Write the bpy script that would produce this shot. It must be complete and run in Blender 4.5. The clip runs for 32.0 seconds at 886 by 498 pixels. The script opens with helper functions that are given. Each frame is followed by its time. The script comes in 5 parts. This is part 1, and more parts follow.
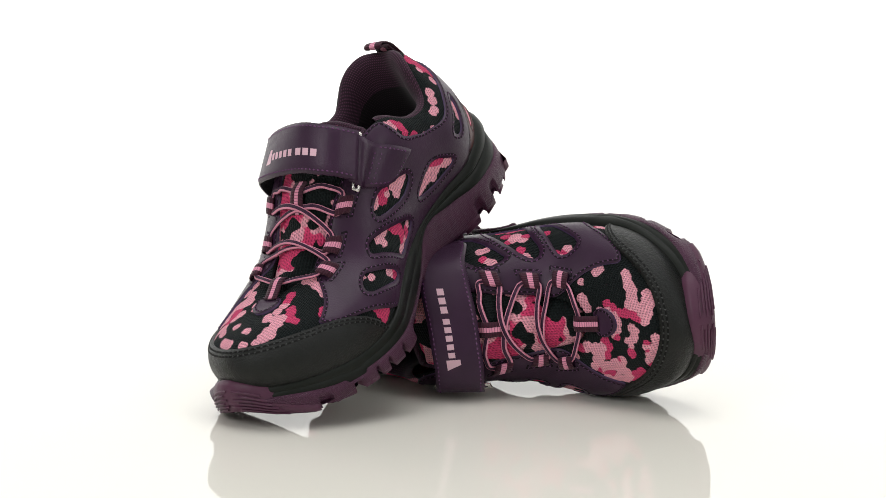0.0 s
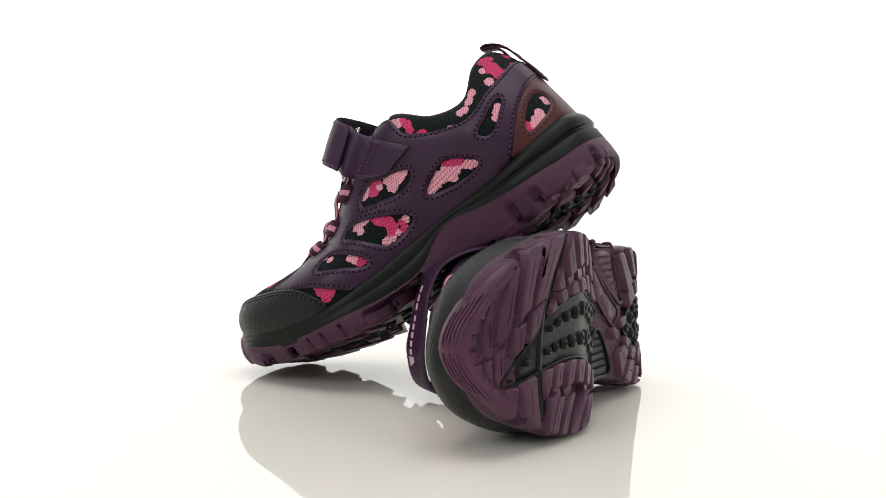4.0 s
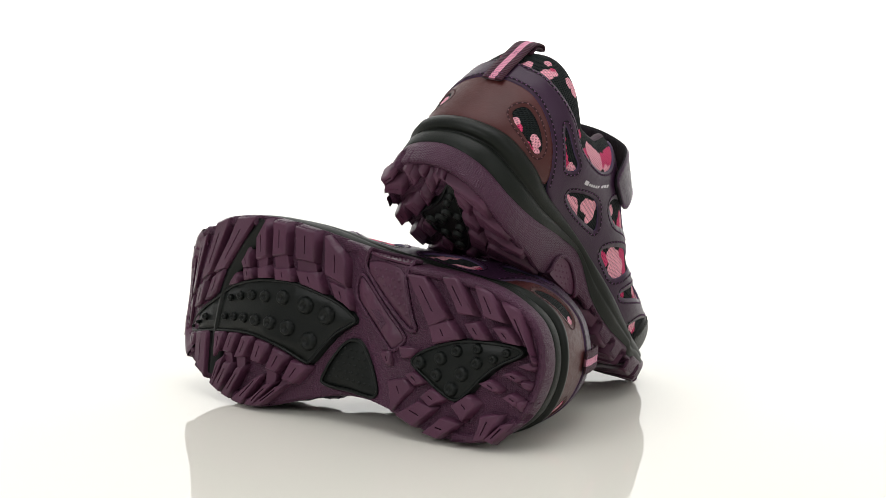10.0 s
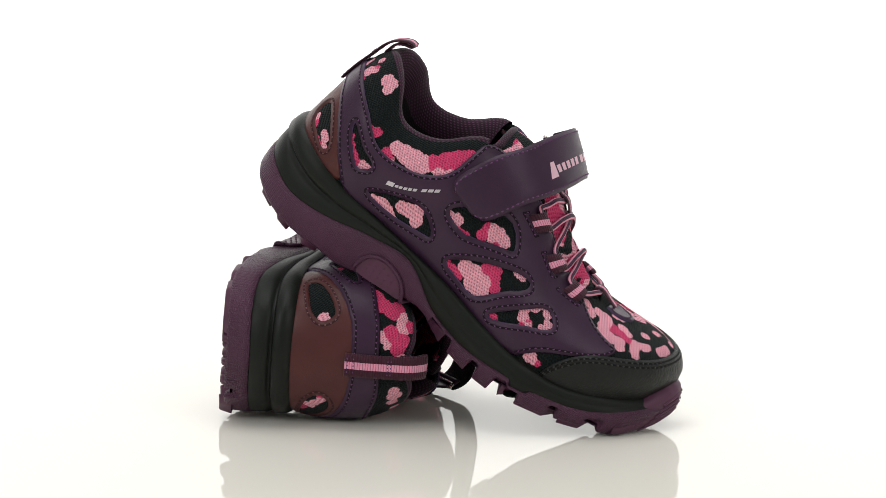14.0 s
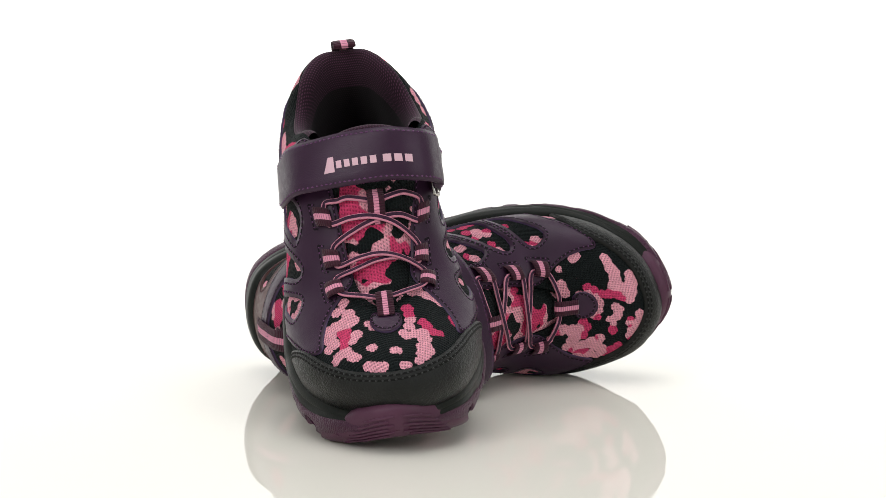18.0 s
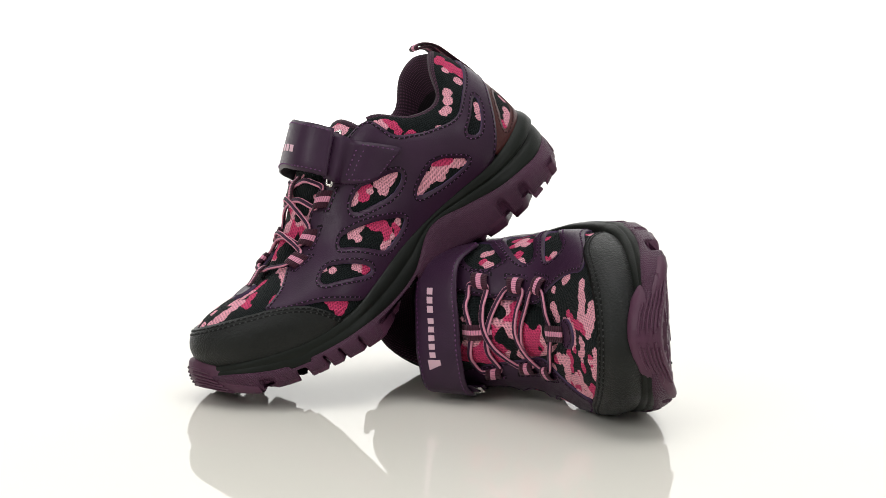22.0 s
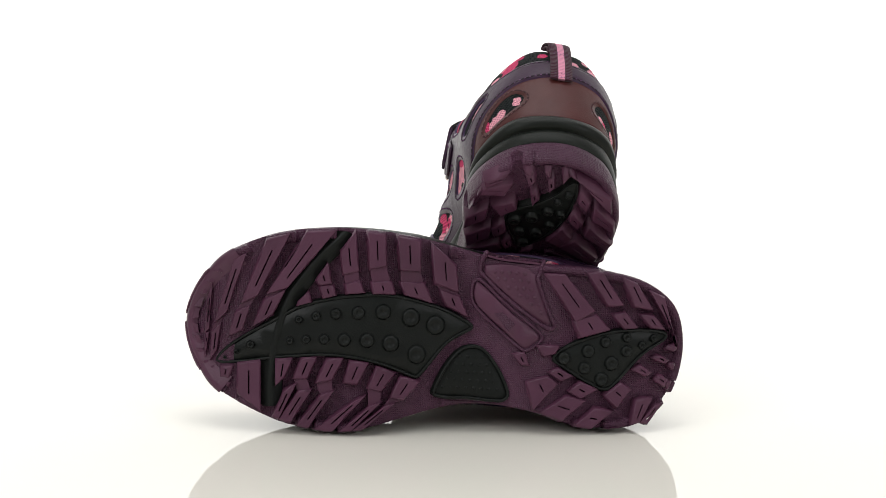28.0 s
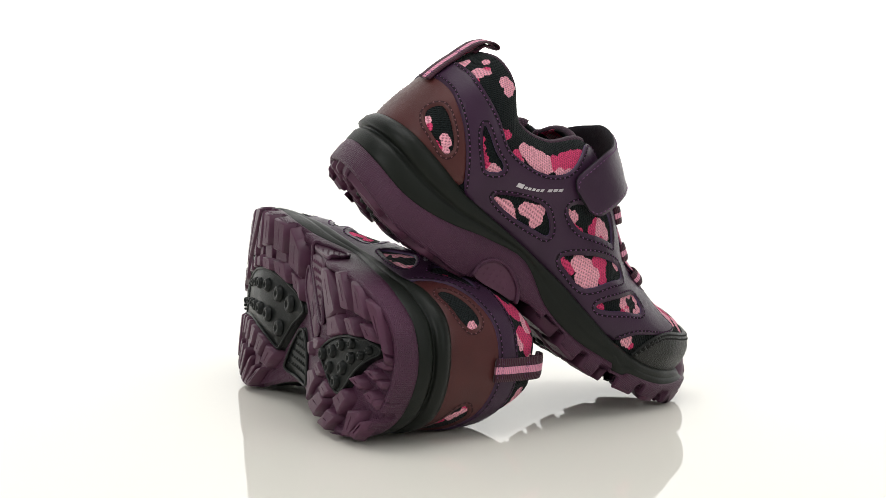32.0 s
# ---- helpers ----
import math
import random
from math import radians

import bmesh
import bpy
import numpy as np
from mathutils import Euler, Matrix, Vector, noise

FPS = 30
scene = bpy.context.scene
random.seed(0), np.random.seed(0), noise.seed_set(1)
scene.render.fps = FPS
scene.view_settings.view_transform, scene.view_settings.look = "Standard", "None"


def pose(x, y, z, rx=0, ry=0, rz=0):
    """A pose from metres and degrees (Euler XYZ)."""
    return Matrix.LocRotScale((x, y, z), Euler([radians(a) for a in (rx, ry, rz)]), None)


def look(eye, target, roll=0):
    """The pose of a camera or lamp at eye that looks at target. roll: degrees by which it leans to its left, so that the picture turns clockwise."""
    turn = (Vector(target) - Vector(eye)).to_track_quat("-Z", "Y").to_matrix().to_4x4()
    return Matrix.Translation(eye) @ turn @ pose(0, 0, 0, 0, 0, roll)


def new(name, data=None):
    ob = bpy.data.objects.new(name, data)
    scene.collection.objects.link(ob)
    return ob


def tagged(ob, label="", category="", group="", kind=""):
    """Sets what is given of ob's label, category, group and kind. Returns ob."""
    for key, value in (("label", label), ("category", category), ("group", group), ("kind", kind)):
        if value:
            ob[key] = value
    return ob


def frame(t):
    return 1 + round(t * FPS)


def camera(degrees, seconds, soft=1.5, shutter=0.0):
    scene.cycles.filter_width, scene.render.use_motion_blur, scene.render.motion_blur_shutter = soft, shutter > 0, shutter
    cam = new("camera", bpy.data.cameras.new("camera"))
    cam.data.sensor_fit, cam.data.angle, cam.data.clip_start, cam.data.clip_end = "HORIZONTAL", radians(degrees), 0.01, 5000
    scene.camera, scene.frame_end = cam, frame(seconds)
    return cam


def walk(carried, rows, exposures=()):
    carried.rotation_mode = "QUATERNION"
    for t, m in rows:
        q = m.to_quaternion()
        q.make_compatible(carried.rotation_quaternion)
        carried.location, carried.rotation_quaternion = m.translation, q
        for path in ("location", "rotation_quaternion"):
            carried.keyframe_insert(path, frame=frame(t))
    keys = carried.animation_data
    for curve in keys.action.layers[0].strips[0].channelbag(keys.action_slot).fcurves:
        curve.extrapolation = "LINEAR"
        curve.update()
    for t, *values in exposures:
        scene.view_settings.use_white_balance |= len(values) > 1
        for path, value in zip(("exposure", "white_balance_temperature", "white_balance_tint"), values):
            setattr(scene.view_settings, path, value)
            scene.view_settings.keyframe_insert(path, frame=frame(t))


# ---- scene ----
SECONDS = 32.0
TURN = 17.68          # degrees a second, clockwise seen from above

# ---- camera: on a tripod, looking slightly down at the pair ----
cam = camera(31.62, SECONDS, soft=0.5)
STAND = look((0.0, -0.72, 0.1502), (-0.00085, 0.0, 0.0694), 1.08)
walk(cam, [(0.0, STAND), (SECONDS, STAND)], [(0.0, 0.0), (SECONDS, 0.0)])

# ---- light: white studio surround and one large soft box overhead ----
world = bpy.data.worlds.new("studio_white")
scene.world = world
world.use_nodes = True
world.node_tree.nodes["Background"].inputs[0].default_value = (1.0, 1.0, 0.985, 1)
world.node_tree.nodes["Background"].inputs[1].default_value = 0.34


def soft_box(name, place, target, width, height, watts):
    data = bpy.data.lights.new(name, "AREA")
    data.shape, data.size, data.size_y, data.energy = "RECTANGLE", width, height, watts
    ob = new(name, data)
    ob.matrix_world = look(place, target)
    return ob


soft_box("soft_box_overhead", (0.0, -0.1, 1.5), (0, 0, 0.05), 1.3, 1.0, 11.0)
soft_box("soft_box_left", (-1.1, -1.2, 1.0), (0, 0, 0.08), 0.8, 0.7, 8.5)
soft_box("soft_box_right", (1.2, -1.1, 0.9), (0, 0, 0.08), 0.8, 0.7, 5.0)


# ---- materials ----
def shader(name, base=(0.5, 0.5, 0.5), rough=0.5, metal=0.0, sheen=0.0):
    m = bpy.data.materials.new(name)
    m.use_nodes = True
    b = m.node_tree.nodes["Principled BSDF"]
    b.inputs["Base Color"].default_value = (*base, 1)
    b.inputs["Roughness"].default_value = rough
    b.inputs["Metallic"].default_value = metal
    b.inputs["Sheen Weight"].default_value = sheen
    b.inputs["Specular IOR Level"].default_value = 0.26
    return m, m.node_tree, b


def node(tree, kind, **values):
    n = tree.nodes.new(kind)
    for key, value in values.items():
        if key in n.inputs:
            n.inputs[key].default_value = value
    return n


def coords(tree, source="Object"):
    return tree.nodes.new("ShaderNodeTexCoord").outputs[source]


def math_node(tree, op, a, b=None):
    n = tree.nodes.new("ShaderNodeMath")
    n.operation = op
    for slot, value in ((0, a), (1, b)):
        if value is None:
            continue
        if isinstance(value, (int, float)):
            n.inputs[slot].default_value = value
        else:
            tree.links.new(value, n.inputs[slot])
    return n.outputs[0]


def blend(tree, share, a, b):
    n = tree.nodes.new("ShaderNodeMix")
    n.data_type = "RGBA"
    for slot, value in ((0, share), (6, a), (7, b)):
        if isinstance(value, tuple):
            n.inputs[slot].default_value = (*value, 1)
        elif isinstance(value, (int, float)):
            n.inputs[slot].default_value = value
        else:
            tree.links.new(value, n.inputs[slot])
    return n.outputs[2]


def ramp(tree, value, low, high, a=0.0, b=1.0):
    n = tree.nodes.new("ShaderNodeMapRange")
    tree.links.new(value, n.inputs[0])
    for slot, v in ((1, low), (2, high), (3, a), (4, b)):
        n.inputs[slot].default_value = v
    return n.outputs[0]


def add_bump(tree, bsdf, height, strength, distance):
    n = tree.nodes.new("ShaderNodeBump")
    n.inputs["Strength"].default_value = strength
    n.inputs["Distance"].default_value = distance
    tree.links.new(height, n.inputs["Height"])
    tree.links.new(n.outputs[0], bsdf.inputs["Normal"])


def noise_at(tree, vec, scale, detail=2.0, rough=0.5, distort=0.0):
    n = node(tree, "ShaderNodeTexNoise", Scale=scale, Detail=detail, Roughness=rough, Distortion=distort)
    tree.links.new(vec, n.inputs["Vector"])
    return n.outputs[0]


def leather(name, base, rough, grain=1500.0, depth=0.00010, spread=0.14, gloss=0.33):
    m, t, b = shader(name, base, rough)
    c = coords(t)
    big, fine = noise_at(t, c, 55.0, 3.0), noise_at(t, c, 420.0, 3.0)
    dark, light = tuple(v * (1 - spread) for v in base), tuple(v * (1 + spread) for v in base)
    t.links.new(blend(t, ramp(t, big, 0.3, 0.7), dark, light), b.inputs["Base Color"])
    t.links.new(ramp(t, fine, 0.3, 0.7, rough - 0.06, rough + 0.08), b.inputs["Roughness"])
    v = node(t, "ShaderNodeTexVoronoi", Scale=grain)
    t.links.new(c, v.inputs["Vector"])
    pores = noise_at(t, c, 2400.0, 2.0)
    add_bump(t, b, math_node(t, "ADD", v.outputs[0], pores), 0.5, depth)
    b.inputs["Specular IOR Level"].default_value = gloss
    return m


def rubber(name, base, rough, pitch=0.0, gloss=0.26):
    m, t, b = shader(name, base, rough)
    b.inputs["Specular IOR Level"].default_value = gloss
    c = coords(t)
    big, fine = noise_at(t, c, 40.0, 4.0), noise_at(t, c, 1300.0, 3.0)
    t.links.new(blend(t, ramp(t, big, 0.3, 0.72), tuple(v * 0.82 for v in base), tuple(v * 1.18 for v in base)), b.inputs["Base Color"])
    t.links.new(ramp(t, big, 0.3, 0.7, rough - 0.08, rough + 0.1), b.inputs["Roughness"])
    height = fine
    if pitch:
        v = node(t, "ShaderNodeTexVoronoi", Scale=pitch, Randomness=0.25)
        t.links.new(c, v.inputs["Vector"])
        height = math_node(t, "SUBTRACT", fine, math_node(t, "MULTIPLY", v.outputs[0], 1.6))
    add_bump(t, b, height, 0.75 if pitch else 0.25, 0.0004)
    return m


def weave(t, pitch):
    """Open knit: rows of small dimples from the mesh's own millimetre coordinates."""
    uv = coords(t, "UV")
    s = t.nodes.new("ShaderNodeSeparateXYZ")
    t.links.new(uv, s.inputs[0])
    row = math_node(t, "MULTIPLY", s.outputs[1], math.pi / pitch)
    col = math_node(t, "MULTIPLY", s.outputs[0], math.pi / pitch)
    a = math_node(t, "ABSOLUTE", math_node(t, "SINE", row))
    b = math_node(t, "ABSOLUTE", math_node(t, "SINE", math_node(t, "ADD", col, math_node(t, "MULTIPLY", row, 0.5))))
    return math_node(t, "MULTIPLY", a, b)


def camo_knit(name, start, pink_share, red_share, printed=False):
    """Printed camouflage on an open knit; where the mesh carries print depths (mm), the patches follow them."""
    m, t, b = shader(name, rough=0.85, sheen=0.04)

    def given(key, slot):
        n = t.nodes.new("ShaderNodeAttribute")
        n.attribute_name = key
        return n.outputs[slot]

    def shifted(vec, by):
        n = t.nodes.new("ShaderNodeVectorMath")
        n.operation = "ADD"
        n.inputs[1].default_value = by
        t.links.new(vec, n.inputs[0])
        return n.outputs[0]

    c = shifted(given("rest", "Vector"), start)
    warp = node(t, "ShaderNodeTexNoise", Scale=115.0, Detail=1.0)
    t.links.new(c, warp.inputs["Vector"])
    mix = t.nodes.new("ShaderNodeVectorMath")
    mix.operation = "MULTIPLY_ADD"
    t.links.new(warp.outputs["Color"], mix.inputs[0])
    mix.inputs[1].default_value = (0.012, 0.012, 0.012)
    t.links.new(c, mix.inputs[2])
    v = mix.outputs[0]
    ragged = math_node(t, "MULTIPLY", math_node(t, "SUBTRACT", noise_at(t, c, 900.0, 1.0), 0.5), 0.035)
    patch = math_node(t, "ADD", noise_at(t, v, 70.0, 1.0, 0.35), ragged)
    red = math_node(t, "ADD", noise_at(t, shifted(v, (0.31, 0.17, 0.23)), 66.0, 1.0, 0.4), ragged)
    pink_on = ramp(t, patch, pink_share, pink_share + 0.012)
    red_on = ramp(t, red, red_share, red_share + 0.03)
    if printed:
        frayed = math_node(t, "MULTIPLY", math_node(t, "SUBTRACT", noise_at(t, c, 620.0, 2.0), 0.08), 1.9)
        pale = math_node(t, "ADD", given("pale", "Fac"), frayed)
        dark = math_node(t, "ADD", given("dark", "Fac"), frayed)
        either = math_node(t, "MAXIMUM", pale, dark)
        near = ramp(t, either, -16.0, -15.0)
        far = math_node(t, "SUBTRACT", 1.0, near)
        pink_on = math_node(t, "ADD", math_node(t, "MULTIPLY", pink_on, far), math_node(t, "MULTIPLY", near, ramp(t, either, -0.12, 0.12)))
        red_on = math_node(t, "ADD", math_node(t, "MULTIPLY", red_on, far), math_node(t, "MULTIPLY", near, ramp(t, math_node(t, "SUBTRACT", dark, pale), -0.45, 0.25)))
    light = blend(t, red_on, (0.86, 0.38, 0.47), (0.66, 0.055, 0.16))
    cloth = blend(t, pink_on, (0.006, 0.0095, 0.010), light)
    w = weave(t, 1.3)
    b.inputs["Specular IOR Level"].default_value = 0.12
    yarn = noise_at(t, c, 1500.0, 2.0)
    hole = math_node(t, "MULTIPLY", ramp(t, w, 0.5, 0.9, 1.06, 0.5), ramp(t, yarn, 0.3, 0.7, 0.8, 1.16))
    tint = t.nodes.new("ShaderNodeMix")
    tint.data_type, tint.blend_type = "RGBA", "MULTIPLY"
    tint.inputs[0].default_value = 1.0
    t.links.new(cloth, tint.inputs[6])
    t.links.new(hole, tint.inputs[7])
    t.links.new(tint.outputs[2], b.inputs["Base Color"])
    fuzz = noise_at(t, c, 2600.0, 2.0)
    add_bump(t, b, math_node(t, "SUBTRACT", math_node(t, "MULTIPLY", fuzz, 0.5), w), 0.9, 0.0005)
    return m


def plain_knit(name, base, pitch):
    m, t, b = shader(name, base, 0.8, sheen=0.1)
    w = weave(t, pitch)
    t.links.new(blend(t, ramp(t, w, 0.45, 0.9), tuple(v * 0.6 for v in base), tuple(v * 2.4 for v in base)), b.inputs["Base Color"])
    add_bump(t, b, w, -0.8, 0.0005)
    return m


def webbing(name, edge, stripe, share):
    """Ribbed band with one stripe down its middle; its first coordinate runs across, 0 to 1."""
    m, t, b = shader(name, edge, 0.7, sheen=0.1)
    s = t.nodes.new("ShaderNodeSeparateXYZ")
    t.links.new(coords(t, "UV"), s.inputs[0])
    off = math_node(t, "ABSOLUTE", math_node(t, "SUBTRACT", s.outputs[0], 0.5))
    on = math_node(t, "LESS_THAN", off, share / 2)
    rib = math_node(t, "ABSOLUTE", math_node(t, "SINE", math_node(t, "MULTIPLY", s.outputs[1], math.pi / 1.1)))
    col = blend(t, on, edge, stripe)
    col = blend(t, ramp(t, rib, 0.0, 0.5, 0.75, 0.0), col, tuple(v * 0.3 for v in edge))
    t.links.new(col, b.inputs["Base Color"])
    add_bump(t, b, rib, 0.7, 0.0003)
    return m


def lace_cord():
    """Round elastic cord with dark lines along pink."""
    m, t, b = shader("striped_lace", (0.68, 0.26, 0.36), 0.7, sheen=0.1)
    s = t.nodes.new("ShaderNodeSeparateXYZ")
    t.links.new(coords(t, "UV"), s.inputs[0])
    ring = math_node(t, "SINE", math_node(t, "MULTIPLY", s.outputs[0], math.pi * 6))
    rib = math_node(t, "ABSOLUTE", math_node(t, "SINE", math_node(t, "MULTIPLY", s.outputs[1], math.pi / 0.6)))
    t.links.new(blend(t, ramp(t, ring, 0.1, 0.3), (0.035, 0.010, 0.032), (0.70, 0.27, 0.38)), b.inputs["Base Color"])
    add_bump(t, b, math_node(t, "ADD", rib, ring), 0.5, 0.0002)
    return m


def floor_gloss():
    m, t, b = shader("white_acrylic", (0.86, 0.835, 0.755), 0.035)
    c = coords(t)
    n = noise_at(t, c, 18.0, 4.0)
    t.links.new(ramp(t, n, 0.35, 0.7, 0.0, 0.025), b.inputs["Roughness"])
    b.inputs["IOR"].default_value = 1.49
    b.inputs["Specular IOR Level"].default_value = 0.43
    return m



PURPLE = (0.035, 0.0130, 0.0345)
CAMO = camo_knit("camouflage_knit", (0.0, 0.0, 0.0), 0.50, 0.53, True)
CAMO_TONGUE = camo_knit("camouflage_knit_tongue", (0.21, 0.04, 0.13), 0.45, 0.49)
LEATHER = leather("plum_synthetic_leather", PURPLE, 0.37, gloss=0.27)
CAP = leather("black_grained_leather", (0.005, 0.006, 0.005), 0.42, 1000.0, 0.00036, gloss=0.30)
MAROON = leather("maroon_synthetic_leather", (0.070, 0.0175, 0.017), 0.42, gloss=0.28)
MIDSOLE = rubber("black_foam", (0.006, 0.008, 0.0058), 0.46, gloss=0.21)
OUTSOLE = rubber("plum_rubber", (0.063, 0.021, 0.045), 0.42, 1250.0)
# darker copy of the lining knit; the shade deep in the shoe is its colour
INNER = plain_knit("lining_painted_shade", (0.008, 0.004, 0.0065), 1.3)
LUG = rubber("plum_rubber_smooth", (0.080, 0.0265, 0.0535), 0.43, gloss=0.3)
INSERT = rubber("black_rubber", (0.006, 0.0075, 0.0068), 0.42, gloss=0.2)
LINING = plain_knit("plum_mesh_lining", (0.036, 0.012, 0.026), 1.25)
EDGING = shader("violet_cut_edge", (0.060, 0.034, 0.085), 0.55)[0]
THREAD = shader("plum_thread", (0.125, 0.042, 0.125), 0.4)[0]
# the three seam colours paint groove shade beneath the stitches
SEAM_SHADE = shader("plum_seam_shade", (0.006, 0.002, 0.006), 0.8)[0]
MAROON_SEAM_SHADE = shader("maroon_seam_shade", (0.03, 0.008, 0.009), 0.7)[0]
MAROON_THREAD = shader("maroon_thread", (0.15, 0.055, 0.065), 0.5)[0]
BLACK_SEAM_SHADE = shader("black_seam_shade", (0.0015, 0.0015, 0.0015), 0.8)[0]
BLACK_THREAD = shader("black_thread", (0.026, 0.027, 0.026), 0.4)[0]
STEEL = shader("steel_ring", (0.62, 0.6, 0.56), 0.25, 1.0)[0]
PINK_PRINT = shader("pink_print", (0.70, 0.45, 0.53), 0.4)[0]
SILVER_PRINT = shader("silver_print", (0.5, 0.47, 0.5), 0.3, 0.6)[0]
WEB = webbing("burgundy_webbing", (0.045, 0.007, 0.020), (0.74, 0.29, 0.42), 0.31)
LACE = lace_cord()
HOOK = leather("black_hook_tape", (0.010, 0.008, 0.012), 0.9, 1500.0, 0.0006)
FLOOR = floor_gloss()
# the backdrop is no lamp: emission is added to make it evenly white
GLOW, glow_tree, glow_node = shader("white_backdrop_glow", (0.9, 0.9, 0.89), 0.9)
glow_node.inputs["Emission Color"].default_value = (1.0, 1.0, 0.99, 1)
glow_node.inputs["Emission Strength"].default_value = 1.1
# ---- shoe form: a shell lofted from the sole edge up to the collar and throat ----
MM = 0.001


def loop_spline(keys, u):
    """Closed Catmull-Rom through the rows of keys, at u in stations (array)."""
    keys = np.asarray(keys, float)
    u = np.asarray(u, float)
    n = len(keys)
    i = np.floor(u).astype(int)
    f = (u - i)[..., None]
    a, b, c, d = keys[(i - 1) % n], keys[i % n], keys[(i + 1) % n], keys[(i + 2) % n]
    return 0.5 * (2 * b + (c - a) * f + (2 * a - 5 * b + 4 * c - d) * f ** 2 + (3 * b - a - 3 * c + d) * f ** 3)


# stations: heel, lateral side to the toe, medial side back to the heel (mm; x to the toe, y lateral, z up)
EDGE_X = [-1, 4, 19, 36, 55, 75, 95, 115, 135, 155, 172, 187, 195.5, 187, 172, 155, 135, 115, 95, 75, 55, 36, 19, 4]
EDGE_Y = [0, 19, 29, 31, 31, 32, 35, 38.5, 40, 38, 32, 19, -3, -21, -30.5, -36, -37, -31, -26, -24, -26, -31, -29, -19]
EDGE_Z = [39, 38, 34, 30, 28.5, 27, 25, 21.5, 19, 20, 24.5, 30.5, 35, 30.5, 24.5, 20, 19, 21.5, 25, 27, 28.5, 30, 34, 38]
TOP_X = [11.5, 16.5, 26.5, 38, 54, 71, 90, 110, 127, 139, 146, 149, 150, 149, 146, 139, 127, 110, 90, 71, 54, 38, 26.5, 16.5]
TOP_Y = [0, 13.5, 23.5, 29.0, 30.5, 27, 21, 16.5, 13.5, 11, 7.5, 4, 0, -4, -7.5, -11, -13.5, -16.5, -21, -26.5, -30, -28, -20.5, -11.5]
TOP_Z = [83, 84.5, 79.5, 67.3, 69, 80.5, 78, 69.5, 60.5, 56, 53.5, 52.5, 52, 52.5, 53.2, 54.8, 59, 68, 77.3, 80.5, 69, 67.3, 79.5, 84.5]
# tangent handles at the edge and at the top
LOW_OUT = [-1, 1, 4.5, 7.5, 8.5, 8.5, 8, 7, 6, 5, 4.5, 4, 3, 4, 4.5, 5, 5.5, 6.5, 7.5, 8, 7.5, 6.5, 4, 1]
LOW_UP = [15, 15, 16, 15, 15, 18, 18, 17, 17, 18, 20, 20, 19, 20, 20, 18, 17, 17, 18, 18, 15, 15, 16, 15]
HIGH_X = [-9, -6, -1, 0, 0, 2, 2, 3, 6, 14, 20, 24, 26, 24, 20, 14, 6, 3, 2, 2, 0, 0, -1, -6]
HIGH_Y = [0, 7, 10, 10, 10, 13, 15.5, 15, 15, 13.5, 12, 6, 0, -6, -12, -13, -13.5, -13, -13.5, -12, -8.5, -9, -9.5, -7]
HIGH_Z = [-10, -10, -10, -8, -8, -8, -6, -6.5, -5.5, -4, -2, -1.5, -1.5, -1.5, -2.5, -6, -8.5, -9.5, -8, -8.5, -8, -8, -10, -10]
EDGE = np.stack([EDGE_X, EDGE_Y, EDGE_Z], 1)
TOP = np.stack([TOP_X, TOP_Y, TOP_Z], 1)
HIGH = np.stack([HIGH_X, HIGH_Y, HIGH_Z], 1)
NST = len(EDGE_X)


def outward(u):
    """Unit normals in plan of the sole edge, at stations u."""
    d = loop_spline(EDGE, u + 0.02) - loop_spline(EDGE, u - 0.02)
    n = np.stack([d[..., 1], -d[..., 0], 0 * d[..., 0]], -1)
    return -n / np.linalg.norm(n, axis=-1, keepdims=True)


def shell(u, h, lift=0.0):
    """Point of the upper at station u and height share h, lifted off it by lift mm."""
    u, h = np.broadcast_arrays(np.asarray(u, float), np.asarray(h, float))

    def raw(u, h):
        p0, p3 = loop_spline(EDGE, u), loop_spline(TOP, u)
        low = loop_spline(np.stack([LOW_OUT, LOW_UP], 1), u)
        p1 = p0 + outward(u) * low[..., :1] + np.stack([0 * u, 0 * u, low[..., 1]], -1)
        p2 = p3 + loop_spline(HIGH, u)
        t = h[..., None]
        return p0 * (1 - t) ** 3 + 3 * p1 * t * (1 - t) ** 2 + 3 * p2 * t ** 2 * (1 - t) + p3 * t ** 3
    p = raw(u, h)
    if np.any(lift):
        e = 0.02
        du = raw(u + e, h) - raw(u - e, h)
        dh = raw(u, h + e) - raw(u, h - e)
        n = np.cross(dh, du)
        n = n / np.maximum(np.linalg.norm(n, axis=-1, keepdims=True), 1e-9)
        p = p + n * np.asarray(lift)[..., None]
    return p


# ---- mesh helpers ----
SIDE = 1     # 1 builds the left shoe, -1 the mirrored right shoe


def ease(v, a, b):
    t = np.clip((v - a) / (b - a), 0, 1)
    return t * t * (3 - 2 * t)


